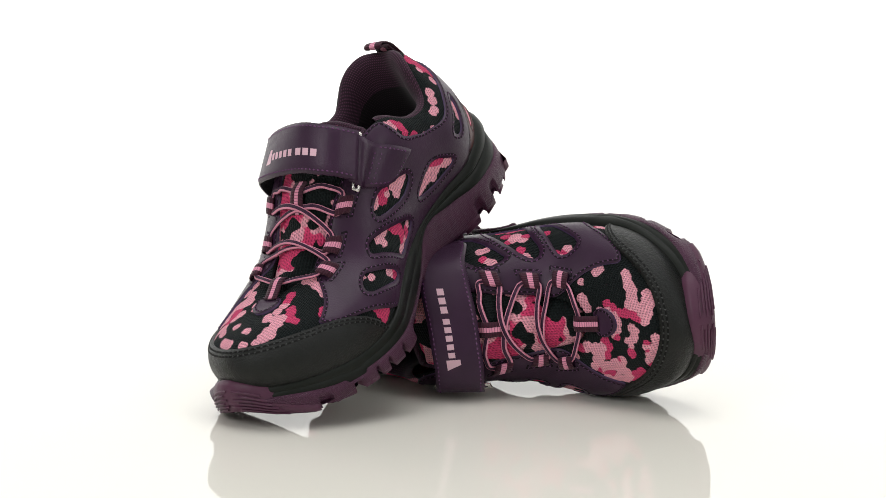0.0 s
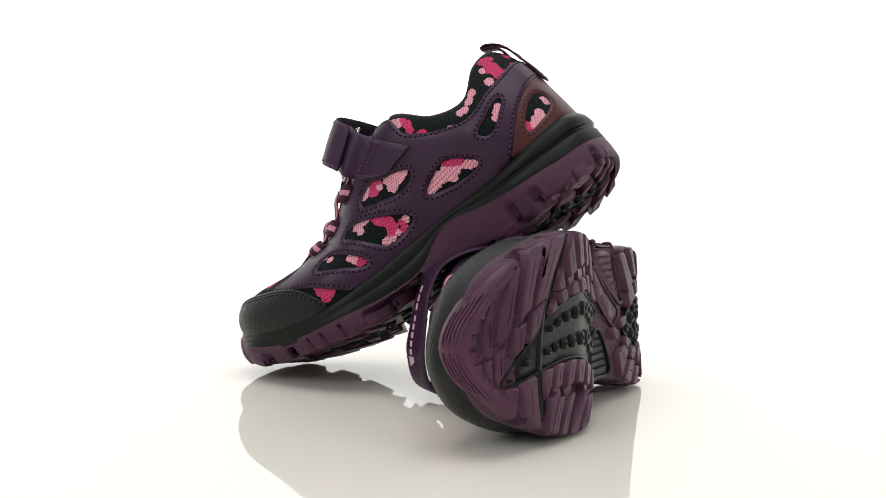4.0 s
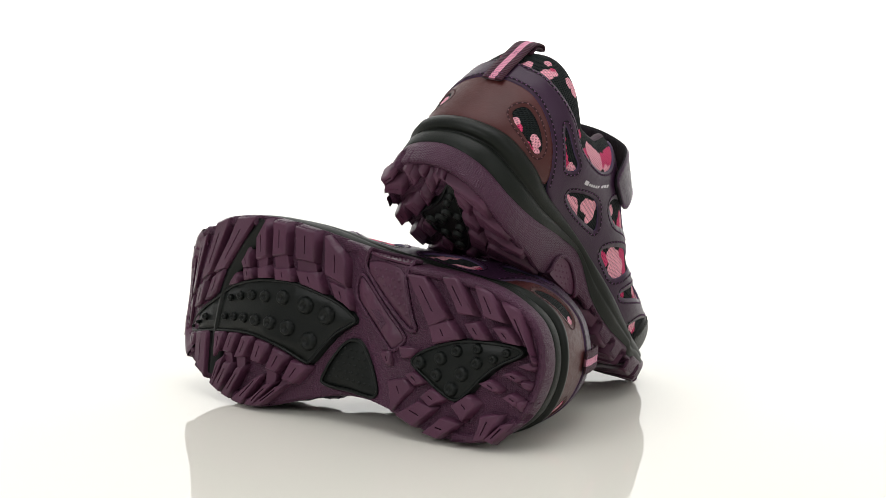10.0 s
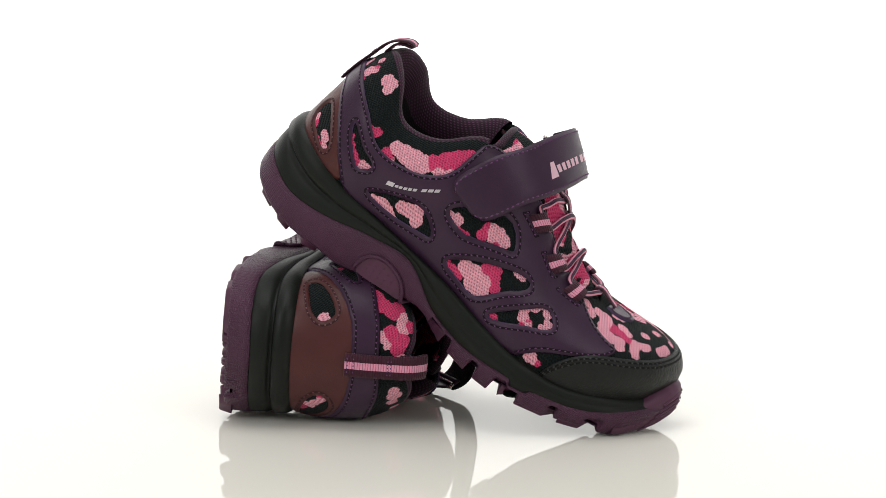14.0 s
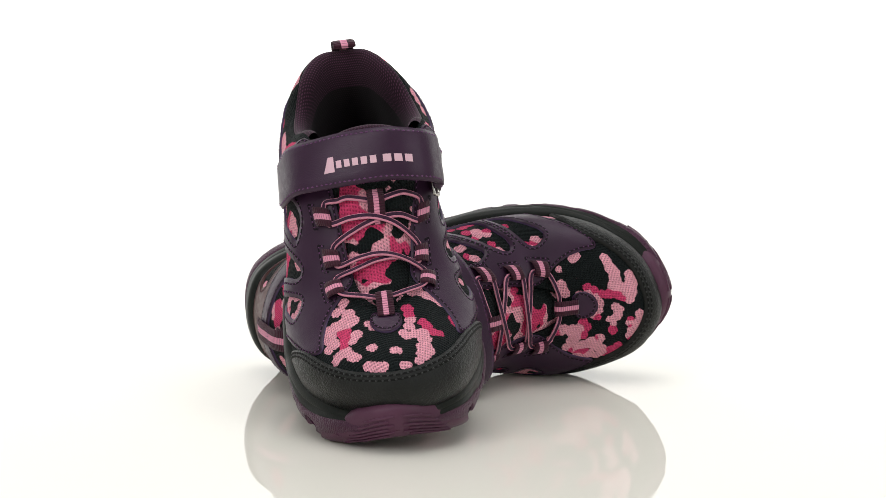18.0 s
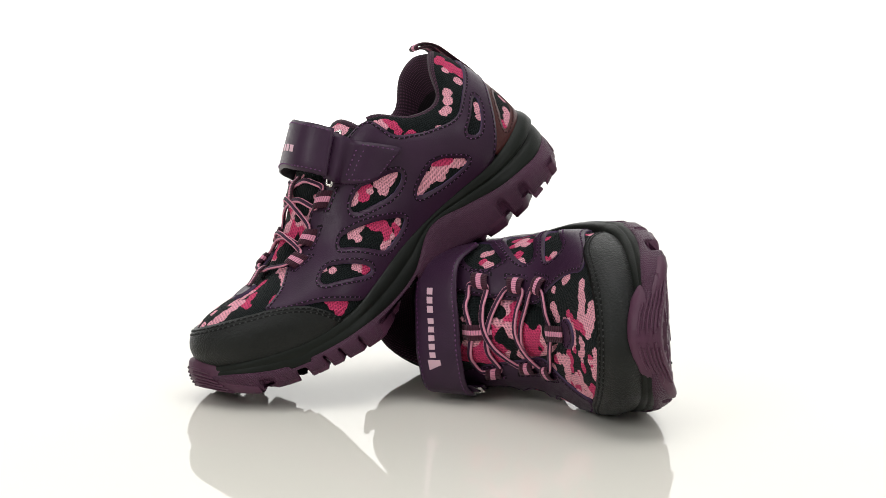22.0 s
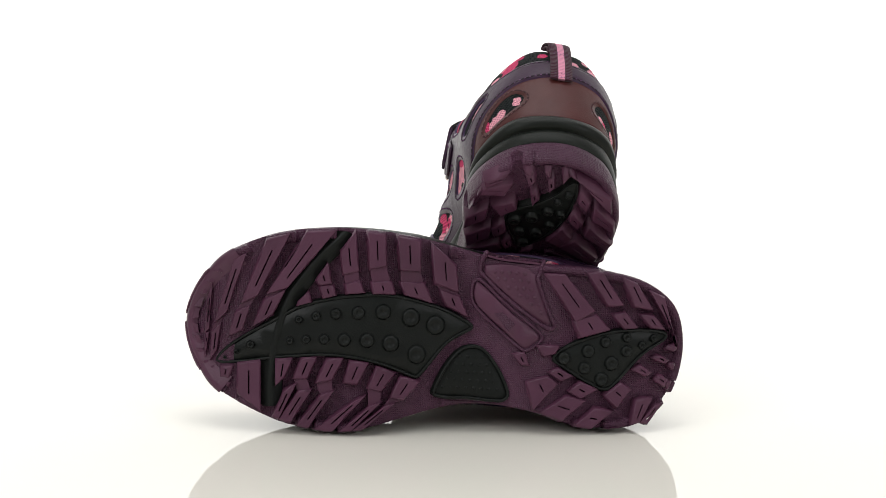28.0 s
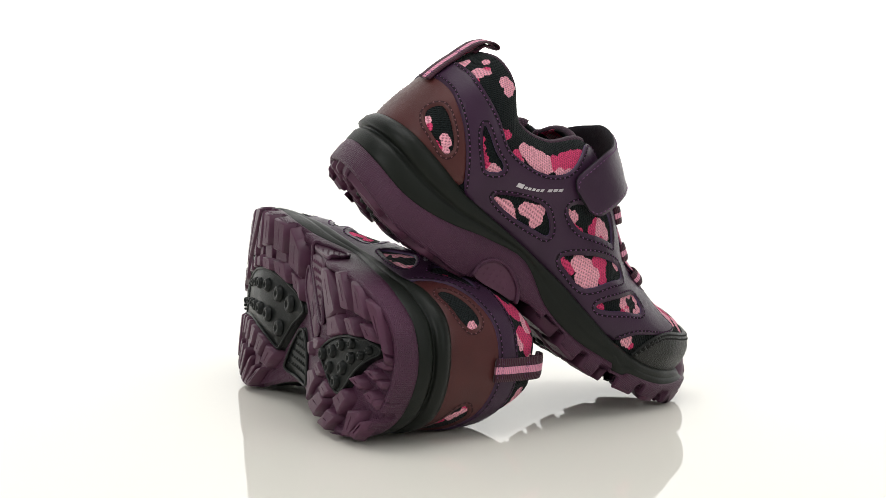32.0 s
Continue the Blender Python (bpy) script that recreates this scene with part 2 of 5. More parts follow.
def lasted(p):
    """The form as pulled over its last: low instep, slim heel, top leaning inwards (mm)."""
    x, y, z = p[:, 0], p[:, 1], p[:, 2]
    q = p.copy()
    hump = 0.6 * np.exp(-((x - 108) / 15) ** 2) + 5.2 * np.exp(-((x - 127) / 14) ** 2) + 3.6 * np.exp(-((x - 146) / 14) ** 2) + 2.8 * np.exp(-((x - 163) / 13) ** 2)
    q[:, 2] -= hump * ease(z, 30, 58)
    back = np.exp(-(np.maximum(x, 0) / 26) ** 2)
    q[:, 0] += 3.2 * back * ease(z, 26, 62)
    q[:, 1] *= 1 - 0.042 * np.exp(-((x - 18) / 38) ** 4) * ease(z, 8, 30)
    if SIDE > 0:                                # the lying shoe springs up at its toe and is pressed flat where it rests
        q[:, 2] += 1.4 * ease(x, 145, 196) * (1 - ease(z, 32, 58))
        q[:, 0] += 2.2 * ease(x, 160, 194) * (1 - ease(z, 34, 58))
        rest = -(33.6 + 0.0539 * q[:, 0] - 0.0892 * q[:, 2]) / 0.9946
        q[:, 1] = rest + 0.8 * np.logaddexp(0, (q[:, 1] - rest) / 0.8)
    if SIDE < 0:                                # the leaning shoe is pushed out of line
        q[:, 1] += -2.6 * ease(z, 50, 95) * ease(x, 40, 80) + 2.4 * ease(z, 40, 90) * ease(-x, -36, -6)
        q[:, 2] -= np.clip(0.085 * y, -2.4, 2.4) * ease(-x, -58, -18) * ease(-z, -34, -14)
    q[:, 1] -= np.sign(y) * 2.1 * ease(np.abs(y), 4, 30) * np.exp(-((x - 95) / 45) ** 4) * ease(z, 30, 60)
    return q


def part(name, points, faces, material, parent, label="", smooth=True, uv=None, slots=None, kind="", rest=False):
    """One mesh object under a thing or a part, from points in mm."""
    flat = np.asarray(points, float)
    pts = lasted(flat) * MM * [1, SIDE, 1]
    if SIDE < 0:
        faces = [tuple(reversed(f)) for f in faces]
    me = bpy.data.meshes.new(name)
    me.from_pydata(pts.tolist(), [], faces)
    for m in material if isinstance(material, (list, tuple)) else [material]:
        me.materials.append(m)
    if slots is not None:
        me.polygons.foreach_set("material_index", np.asarray(slots, int))
    me.polygons.foreach_set("use_smooth", np.full(len(me.polygons), smooth))
    if uv is not None:
        lay = me.uv_layers.new(name="UVMap")
        idx = np.empty(len(me.loops), int)
        me.loops.foreach_get("vertex_index", idx)
        lay.data.foreach_set("uv", np.asarray(uv, float)[idx].ravel())
    if rest:
        me.attributes.new("rest", "FLOAT_VECTOR", "POINT").data.foreach_set("vector", (flat * MM * [1, SIDE, 1]).ravel())
    me.update()
    ob = new(name, me)
    ob.parent = parent
    return tagged(ob, label, kind=kind)


def sheet(P, closed=False, flip=False):
    """Points and quads of a grid P[i, j]."""
    n, m = P.shape[:2]
    faces = []
    for i in range(n if closed else n - 1):
        k = (i + 1) % n
        for j in range(m - 1):
            f = (i * m + j, i * m + j + 1, k * m + j + 1, k * m + j)
            faces.append(f[::-1] if flip else f)
    return P.reshape(-1, 3), faces


def join(*pieces):
    pts, faces, at = [], [], 0
    for p, f in pieces:
        pts.append(np.asarray(p, float))
        faces += [tuple(i + at for i in q) for q in f]
        at += len(p)
    return np.concatenate(pts), faces


# ---- sole ----
SOLE_X = [-5.2, -0.8, 14.8, 36, 55, 75, 95, 115, 135, 155, 173, 191.5, 202, 193, 176, 157, 137, 116, 97, 77, 56, 36, 14.5, 0.4]
SOLE_Y = [0, 18, 29, 33, 33.5, 34.5, 38.5, 42, 43.5, 42.5, 38, 26, 2, -21, -32, -38.5, -40, -33.5, -27.5, -25.5, -28, -33.5, -30.5, -19]
LINE_Z = [21, 19, 15.5, 16.5, 20, 22.5, 12, 8.5, 10, 12.5, 17.5, 27, 31.5, 27, 17.5, 12.5, 10, 8.5, 11, 22.5, 20, 16.5, 15.5, 19]
SOLE = np.stack([SOLE_X, SOLE_Y, LINE_Z], 1)
FOOT_X = [-10, -6, 0, 9, 18, 34, 52, 75, 93, 105, 120, 131, 140, 164, 178.5, 186, 195, 200.5]
FOOT_Z = [11.6, 9.4, 6.6, 3.5, 1.5, 0.0, 0.3, 3.6, 5.0, 3.2, 0.6, 0.1, 1.4, 6.0, 9.8, 13, 20, 27]


def tread_z(x):
    return np.interp(x, FOOT_X, FOOT_Z)


def base_z(x):
    """Floor between the treads."""
    return tread_z(x) + np.interp(x, [40, 54, 66, 80, 90, 96, 172, 184, 201], [5.2, 2.8, 2.8, 3.6, 4.8, 5.2, 5.2, 2.0, 1.8])


def sole_line(u):
    """Upper edge of the outsole, with the dip between its front and rear pieces."""
    o = loop_spline(SOLE, u)
    gap = np.where(o[:, 1] < 0, 168, 143)
    o[:, 2] = np.maximum(o[:, 2] - 11 * np.exp(-((o[:, 0] - gap) / 3.6) ** 4), np.minimum(o[:, 2], base_z(o[:, 0]) + 1))
    return o


RINGS = np.linspace(0, NST, 193)[:-1]


def midsole(shoe):
    o, e = sole_line(RINGS), loop_spline(EDGE, RINGS)
    n = outward(RINGS)
    bulk = (2.6 * np.exp(-((o[:, 0] - 82) / 42) ** 4) * (o[:, 1] > 0))[:, None]
    side = (np.exp(-((o[:, 0] - 128) / 36) ** 4) * (o[:, 1] > 0))[:, None]
    heel = np.clip(1 - o[:, 0] / 70, 0, 1)[:, None]
    rows = []
    steps = [(0.0, -2.5), (0.0, 0.0), (0.1, 0.7), (0.36, 0.8), (0.46, 0.2), (0.5, -0.9), (0.54, 0.0), (0.62, 0.6), (0.82, 0.4), (0.94, -0.4), (1.0, -1.6), (1.02, -4.0)]
    for share, out in steps:
        p = o * (1 - share) + (e + n * (2.2 - 1.2 * heel + bulk)) * share
        bulge = out * ((0.1 + 1.8 * heel) if -1.0 < out < 0 else (0.55 + 0.85 * heel)) if out else 0.0
        rows.append(p + n * (bulge + (1.5 * np.clip(1 - o[:, :1] / 40, 0, 1) if 0.54 < share < 0.96 else 0) + 6.4 * side * share * (1 - share)))
    pts, faces = sheet(np.stack(rows, 1), True)
    return part("midsole", pts, faces, MIDSOLE, shoe, "black foam midsole with grooved heel")


WALL = np.linspace(0, NST, 961)[:-1]


def toothed():
    """1 where a lug of the tread reaches the rim, 0 in the notches between, at the stations WALL."""
    o = loop_spline(SOLE, WALL)[:, :2]
    on = np.zeros(len(WALL))
    for q in (*LUGS_TOE, *LUGS_LATERAL, *LUGS_MEDIAL, *LUGS_MEDIAL_REAR, *LUGS_HEEL_LATERAL, *LUGS_HEEL_MEDIAL, *LUGS_HEEL_BACK):
        q = to_rim(np.mean(q, 0) + (np.array(q) - np.mean(q, 0)) * 1.08, 6.5)
        hits = sorted(int(np.argmin(np.linalg.norm(o - p, axis=1))) for p in q if np.min(np.linalg.norm(o - p, axis=1)) < 2.0)
        if len(hits) > 1 and hits[-1] - hits[0] < 60:
            on[hits[0]:hits[-1] + 1] = 1
    x = o[:, 0]
    smooth = np.convolve(np.pad(on, 2, mode="wrap"), np.ones(3) / 3, "same")[2:-2]
    return np.where((x > 50) & (x < 97) | (x > 186) | (x < 51) & (o[:, 1] > -12), 1.0, smooth)


def outsole(shoe):
    o = sole_line(WALL)
    n = outward(WALL)
    on = toothed()[:, None]
    deep = np.interp(o[:, 0], [-10, 48, 60, 88, 100, 128, 150, 178, 200], [2.9, 2.9, 0, 0, 3.2, 4.2, 4.2, 2.8, 0.6])[:, None]
    bottom = base_z(o[:, 0])[:, None] - deep * on + 0.6 * (1 - on)
    rows = []
    for share, out in ((0.0, -3.0), (0.0, 0.6), (0.2, 1.1), (0.42, 1.0), (0.5, 0.95), (0.85, 0.7), (0.97, 0.1), (1.0, -0.9), (0.96, -2.6), (0.6, -4.2)):
        dent = 1.7 * (1 - on) * (0 if share < 0.45 else 1)
        p = o + n * (out + 1.2 * share * np.clip(1 - o[:, :1] / 25, 0, 1) - dent)
        p[:, 2] = o[:, 2] * (1 - share) + np.minimum(bottom[:, 0], o[:, 2] - 1) * share + (0.8 if share == 0 else 0)
        rows.append(p)
    pts, faces = sheet(np.stack(rows, 1), True, True)
    ob = part("outsole", pts, faces, OUTSOLE, shoe, "plum rubber outsole with lugs")
    return ob


def bottom_plate(outsole_part):
    """Underside between the treads."""
    o = loop_spline(SOLE, RINGS)
    v, tri, _ = cut_sheet(o[:, :2], [], 4.0)
    z = base_z(v[:, 0])
    return part("tread_base", np.column_stack([v, z]), [t[::-1] for t in tri], OUTSOLE, outsole_part, smooth=True)


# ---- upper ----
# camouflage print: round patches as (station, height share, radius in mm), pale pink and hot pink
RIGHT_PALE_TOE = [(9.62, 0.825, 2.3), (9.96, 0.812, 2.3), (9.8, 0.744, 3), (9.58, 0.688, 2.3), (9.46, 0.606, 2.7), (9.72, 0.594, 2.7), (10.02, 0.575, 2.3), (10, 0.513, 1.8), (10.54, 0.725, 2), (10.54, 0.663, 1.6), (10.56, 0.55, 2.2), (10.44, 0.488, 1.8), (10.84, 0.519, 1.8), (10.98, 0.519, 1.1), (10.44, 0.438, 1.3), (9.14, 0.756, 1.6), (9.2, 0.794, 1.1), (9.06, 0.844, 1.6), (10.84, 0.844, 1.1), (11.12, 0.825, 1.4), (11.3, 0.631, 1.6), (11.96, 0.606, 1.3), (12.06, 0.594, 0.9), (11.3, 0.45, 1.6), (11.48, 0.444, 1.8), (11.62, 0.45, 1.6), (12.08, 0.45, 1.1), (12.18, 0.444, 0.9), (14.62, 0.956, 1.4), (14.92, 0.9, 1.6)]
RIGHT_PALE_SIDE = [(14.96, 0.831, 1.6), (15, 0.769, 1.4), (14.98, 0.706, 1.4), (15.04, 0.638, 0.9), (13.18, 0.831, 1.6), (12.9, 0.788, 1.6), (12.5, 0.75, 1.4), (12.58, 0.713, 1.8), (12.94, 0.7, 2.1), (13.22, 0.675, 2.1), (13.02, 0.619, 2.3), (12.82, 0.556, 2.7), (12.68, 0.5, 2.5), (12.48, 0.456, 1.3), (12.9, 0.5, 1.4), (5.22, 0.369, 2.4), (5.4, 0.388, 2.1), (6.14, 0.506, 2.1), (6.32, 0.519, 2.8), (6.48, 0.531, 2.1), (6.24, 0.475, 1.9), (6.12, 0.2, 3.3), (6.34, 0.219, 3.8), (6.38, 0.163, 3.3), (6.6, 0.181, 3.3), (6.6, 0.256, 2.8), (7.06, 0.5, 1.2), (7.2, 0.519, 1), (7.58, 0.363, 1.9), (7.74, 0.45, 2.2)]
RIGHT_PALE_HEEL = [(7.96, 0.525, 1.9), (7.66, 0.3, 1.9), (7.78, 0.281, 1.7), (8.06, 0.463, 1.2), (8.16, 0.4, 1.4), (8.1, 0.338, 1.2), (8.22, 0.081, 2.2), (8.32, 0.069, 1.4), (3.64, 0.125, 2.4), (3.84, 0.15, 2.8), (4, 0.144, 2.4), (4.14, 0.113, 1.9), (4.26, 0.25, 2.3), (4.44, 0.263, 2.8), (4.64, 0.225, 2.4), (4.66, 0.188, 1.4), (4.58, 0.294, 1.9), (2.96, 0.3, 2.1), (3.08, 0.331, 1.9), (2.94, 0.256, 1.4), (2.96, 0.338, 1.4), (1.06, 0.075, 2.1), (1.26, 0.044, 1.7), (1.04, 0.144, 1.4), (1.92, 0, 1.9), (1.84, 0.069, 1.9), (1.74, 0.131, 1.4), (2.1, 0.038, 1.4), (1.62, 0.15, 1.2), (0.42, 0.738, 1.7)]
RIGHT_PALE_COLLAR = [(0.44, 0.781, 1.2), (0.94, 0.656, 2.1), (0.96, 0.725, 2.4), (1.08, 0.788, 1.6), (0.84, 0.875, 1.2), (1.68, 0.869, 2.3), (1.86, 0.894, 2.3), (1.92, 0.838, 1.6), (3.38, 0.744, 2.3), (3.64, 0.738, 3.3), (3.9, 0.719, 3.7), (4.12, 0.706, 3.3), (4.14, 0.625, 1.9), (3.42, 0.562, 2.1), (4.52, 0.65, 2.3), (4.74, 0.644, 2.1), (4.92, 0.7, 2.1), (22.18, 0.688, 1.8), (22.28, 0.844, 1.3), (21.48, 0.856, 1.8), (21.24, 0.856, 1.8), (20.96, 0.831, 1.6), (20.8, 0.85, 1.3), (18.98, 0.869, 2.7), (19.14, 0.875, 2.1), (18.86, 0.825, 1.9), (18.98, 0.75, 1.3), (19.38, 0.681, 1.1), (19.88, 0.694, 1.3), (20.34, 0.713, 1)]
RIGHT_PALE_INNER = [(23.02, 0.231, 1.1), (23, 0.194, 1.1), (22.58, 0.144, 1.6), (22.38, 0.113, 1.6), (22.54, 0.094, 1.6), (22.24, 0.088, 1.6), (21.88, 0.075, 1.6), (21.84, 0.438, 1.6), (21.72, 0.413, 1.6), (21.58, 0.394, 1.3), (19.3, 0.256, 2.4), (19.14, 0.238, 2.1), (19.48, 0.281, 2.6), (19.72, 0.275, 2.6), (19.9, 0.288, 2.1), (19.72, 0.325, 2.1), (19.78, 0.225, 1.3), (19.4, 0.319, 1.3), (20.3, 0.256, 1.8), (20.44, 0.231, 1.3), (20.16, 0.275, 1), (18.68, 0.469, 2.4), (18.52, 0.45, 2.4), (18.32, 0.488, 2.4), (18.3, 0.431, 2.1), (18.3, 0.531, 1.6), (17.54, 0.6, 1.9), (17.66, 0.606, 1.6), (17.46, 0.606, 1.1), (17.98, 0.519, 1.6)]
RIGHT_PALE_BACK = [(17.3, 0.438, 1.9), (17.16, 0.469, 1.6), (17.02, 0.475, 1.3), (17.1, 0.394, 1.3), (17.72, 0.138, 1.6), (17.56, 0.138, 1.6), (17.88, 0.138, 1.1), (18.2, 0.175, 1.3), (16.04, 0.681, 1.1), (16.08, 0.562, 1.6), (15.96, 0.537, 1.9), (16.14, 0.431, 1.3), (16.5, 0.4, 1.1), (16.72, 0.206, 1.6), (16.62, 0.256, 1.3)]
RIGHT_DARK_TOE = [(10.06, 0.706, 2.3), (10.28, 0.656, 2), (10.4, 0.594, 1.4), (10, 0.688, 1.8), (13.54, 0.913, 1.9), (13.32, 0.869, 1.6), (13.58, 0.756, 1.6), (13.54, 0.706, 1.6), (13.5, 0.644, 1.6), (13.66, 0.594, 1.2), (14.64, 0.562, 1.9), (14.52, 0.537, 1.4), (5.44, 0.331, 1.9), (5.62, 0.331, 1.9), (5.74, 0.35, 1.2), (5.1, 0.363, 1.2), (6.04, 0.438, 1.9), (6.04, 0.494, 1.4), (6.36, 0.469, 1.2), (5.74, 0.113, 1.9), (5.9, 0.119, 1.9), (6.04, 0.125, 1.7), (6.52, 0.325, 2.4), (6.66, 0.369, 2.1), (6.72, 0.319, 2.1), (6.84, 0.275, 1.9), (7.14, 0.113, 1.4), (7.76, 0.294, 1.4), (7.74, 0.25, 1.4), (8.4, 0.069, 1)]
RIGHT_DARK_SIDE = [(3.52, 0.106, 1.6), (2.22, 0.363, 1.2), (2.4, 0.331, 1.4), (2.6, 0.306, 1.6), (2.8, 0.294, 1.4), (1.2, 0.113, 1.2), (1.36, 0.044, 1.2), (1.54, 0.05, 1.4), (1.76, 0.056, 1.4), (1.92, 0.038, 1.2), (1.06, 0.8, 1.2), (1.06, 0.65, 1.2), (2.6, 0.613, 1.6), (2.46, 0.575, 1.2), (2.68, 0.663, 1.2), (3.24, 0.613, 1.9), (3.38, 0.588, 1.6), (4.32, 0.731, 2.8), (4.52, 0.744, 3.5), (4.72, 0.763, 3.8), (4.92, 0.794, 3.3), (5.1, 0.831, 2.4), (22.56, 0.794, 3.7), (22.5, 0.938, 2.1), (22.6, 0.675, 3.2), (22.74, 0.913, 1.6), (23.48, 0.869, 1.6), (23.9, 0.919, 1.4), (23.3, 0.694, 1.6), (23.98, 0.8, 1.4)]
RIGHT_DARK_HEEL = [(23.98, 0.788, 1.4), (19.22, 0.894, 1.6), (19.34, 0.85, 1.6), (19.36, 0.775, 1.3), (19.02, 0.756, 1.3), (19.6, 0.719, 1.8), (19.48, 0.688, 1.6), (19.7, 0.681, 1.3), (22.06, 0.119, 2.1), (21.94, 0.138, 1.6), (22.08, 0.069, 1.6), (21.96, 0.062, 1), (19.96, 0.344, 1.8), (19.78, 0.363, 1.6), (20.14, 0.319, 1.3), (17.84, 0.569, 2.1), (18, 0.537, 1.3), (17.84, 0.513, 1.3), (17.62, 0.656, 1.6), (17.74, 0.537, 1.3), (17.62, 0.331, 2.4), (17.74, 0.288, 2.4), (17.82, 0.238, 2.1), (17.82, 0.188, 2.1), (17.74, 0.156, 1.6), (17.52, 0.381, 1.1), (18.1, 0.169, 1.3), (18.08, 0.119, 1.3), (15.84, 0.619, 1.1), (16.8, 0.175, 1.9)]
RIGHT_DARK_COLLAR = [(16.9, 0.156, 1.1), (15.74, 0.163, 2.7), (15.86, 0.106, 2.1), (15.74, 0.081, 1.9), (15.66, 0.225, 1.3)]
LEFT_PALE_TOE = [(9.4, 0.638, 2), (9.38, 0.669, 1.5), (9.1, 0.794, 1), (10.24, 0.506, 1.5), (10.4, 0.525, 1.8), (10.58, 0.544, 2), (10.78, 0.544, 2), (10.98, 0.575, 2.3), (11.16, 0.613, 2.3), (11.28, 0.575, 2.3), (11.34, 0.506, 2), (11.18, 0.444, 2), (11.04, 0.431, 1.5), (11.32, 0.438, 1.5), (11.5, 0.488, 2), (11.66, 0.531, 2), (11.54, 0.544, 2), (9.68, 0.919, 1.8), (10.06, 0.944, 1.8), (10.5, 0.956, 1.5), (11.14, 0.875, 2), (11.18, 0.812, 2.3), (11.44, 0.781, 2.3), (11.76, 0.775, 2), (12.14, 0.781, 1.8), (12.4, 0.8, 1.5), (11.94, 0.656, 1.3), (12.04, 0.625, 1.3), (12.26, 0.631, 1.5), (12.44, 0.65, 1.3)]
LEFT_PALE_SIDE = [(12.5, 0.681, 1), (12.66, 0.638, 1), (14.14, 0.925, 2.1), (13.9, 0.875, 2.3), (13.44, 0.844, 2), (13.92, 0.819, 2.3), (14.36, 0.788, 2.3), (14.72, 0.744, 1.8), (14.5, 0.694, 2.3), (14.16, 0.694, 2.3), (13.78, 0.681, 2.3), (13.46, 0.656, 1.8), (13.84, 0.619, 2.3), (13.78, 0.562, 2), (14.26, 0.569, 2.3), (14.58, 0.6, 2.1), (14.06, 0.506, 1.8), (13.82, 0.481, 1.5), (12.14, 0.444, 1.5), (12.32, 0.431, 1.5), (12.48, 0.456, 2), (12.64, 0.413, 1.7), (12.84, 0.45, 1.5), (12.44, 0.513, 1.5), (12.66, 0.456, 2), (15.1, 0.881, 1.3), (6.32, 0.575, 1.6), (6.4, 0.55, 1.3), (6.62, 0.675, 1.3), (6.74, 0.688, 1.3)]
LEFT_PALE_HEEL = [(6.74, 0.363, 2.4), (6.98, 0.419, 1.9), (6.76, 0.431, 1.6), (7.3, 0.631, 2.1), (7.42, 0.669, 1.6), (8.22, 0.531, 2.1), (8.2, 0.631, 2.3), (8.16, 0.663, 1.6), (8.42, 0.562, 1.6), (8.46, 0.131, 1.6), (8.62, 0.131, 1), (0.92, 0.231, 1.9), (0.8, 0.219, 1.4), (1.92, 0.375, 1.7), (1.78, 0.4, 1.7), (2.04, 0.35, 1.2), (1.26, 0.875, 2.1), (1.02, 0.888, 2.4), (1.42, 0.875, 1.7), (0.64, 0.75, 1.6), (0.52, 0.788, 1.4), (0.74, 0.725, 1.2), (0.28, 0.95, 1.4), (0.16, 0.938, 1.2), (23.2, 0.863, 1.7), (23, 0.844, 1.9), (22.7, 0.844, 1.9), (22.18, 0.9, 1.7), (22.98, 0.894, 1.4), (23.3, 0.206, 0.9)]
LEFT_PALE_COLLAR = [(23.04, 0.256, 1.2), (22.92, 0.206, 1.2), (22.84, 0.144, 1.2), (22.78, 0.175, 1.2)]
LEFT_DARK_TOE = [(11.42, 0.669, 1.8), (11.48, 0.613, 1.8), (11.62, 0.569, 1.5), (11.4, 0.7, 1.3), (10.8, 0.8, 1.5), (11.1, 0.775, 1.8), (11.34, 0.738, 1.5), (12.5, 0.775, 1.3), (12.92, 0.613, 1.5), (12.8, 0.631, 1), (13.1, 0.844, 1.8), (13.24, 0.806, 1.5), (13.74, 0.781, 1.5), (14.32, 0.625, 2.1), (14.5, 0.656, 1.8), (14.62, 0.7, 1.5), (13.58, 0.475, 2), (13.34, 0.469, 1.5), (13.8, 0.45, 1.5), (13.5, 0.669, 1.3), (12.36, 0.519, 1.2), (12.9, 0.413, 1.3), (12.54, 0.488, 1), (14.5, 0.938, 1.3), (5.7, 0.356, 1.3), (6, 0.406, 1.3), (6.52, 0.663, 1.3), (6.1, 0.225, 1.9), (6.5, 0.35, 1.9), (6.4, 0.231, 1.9)]
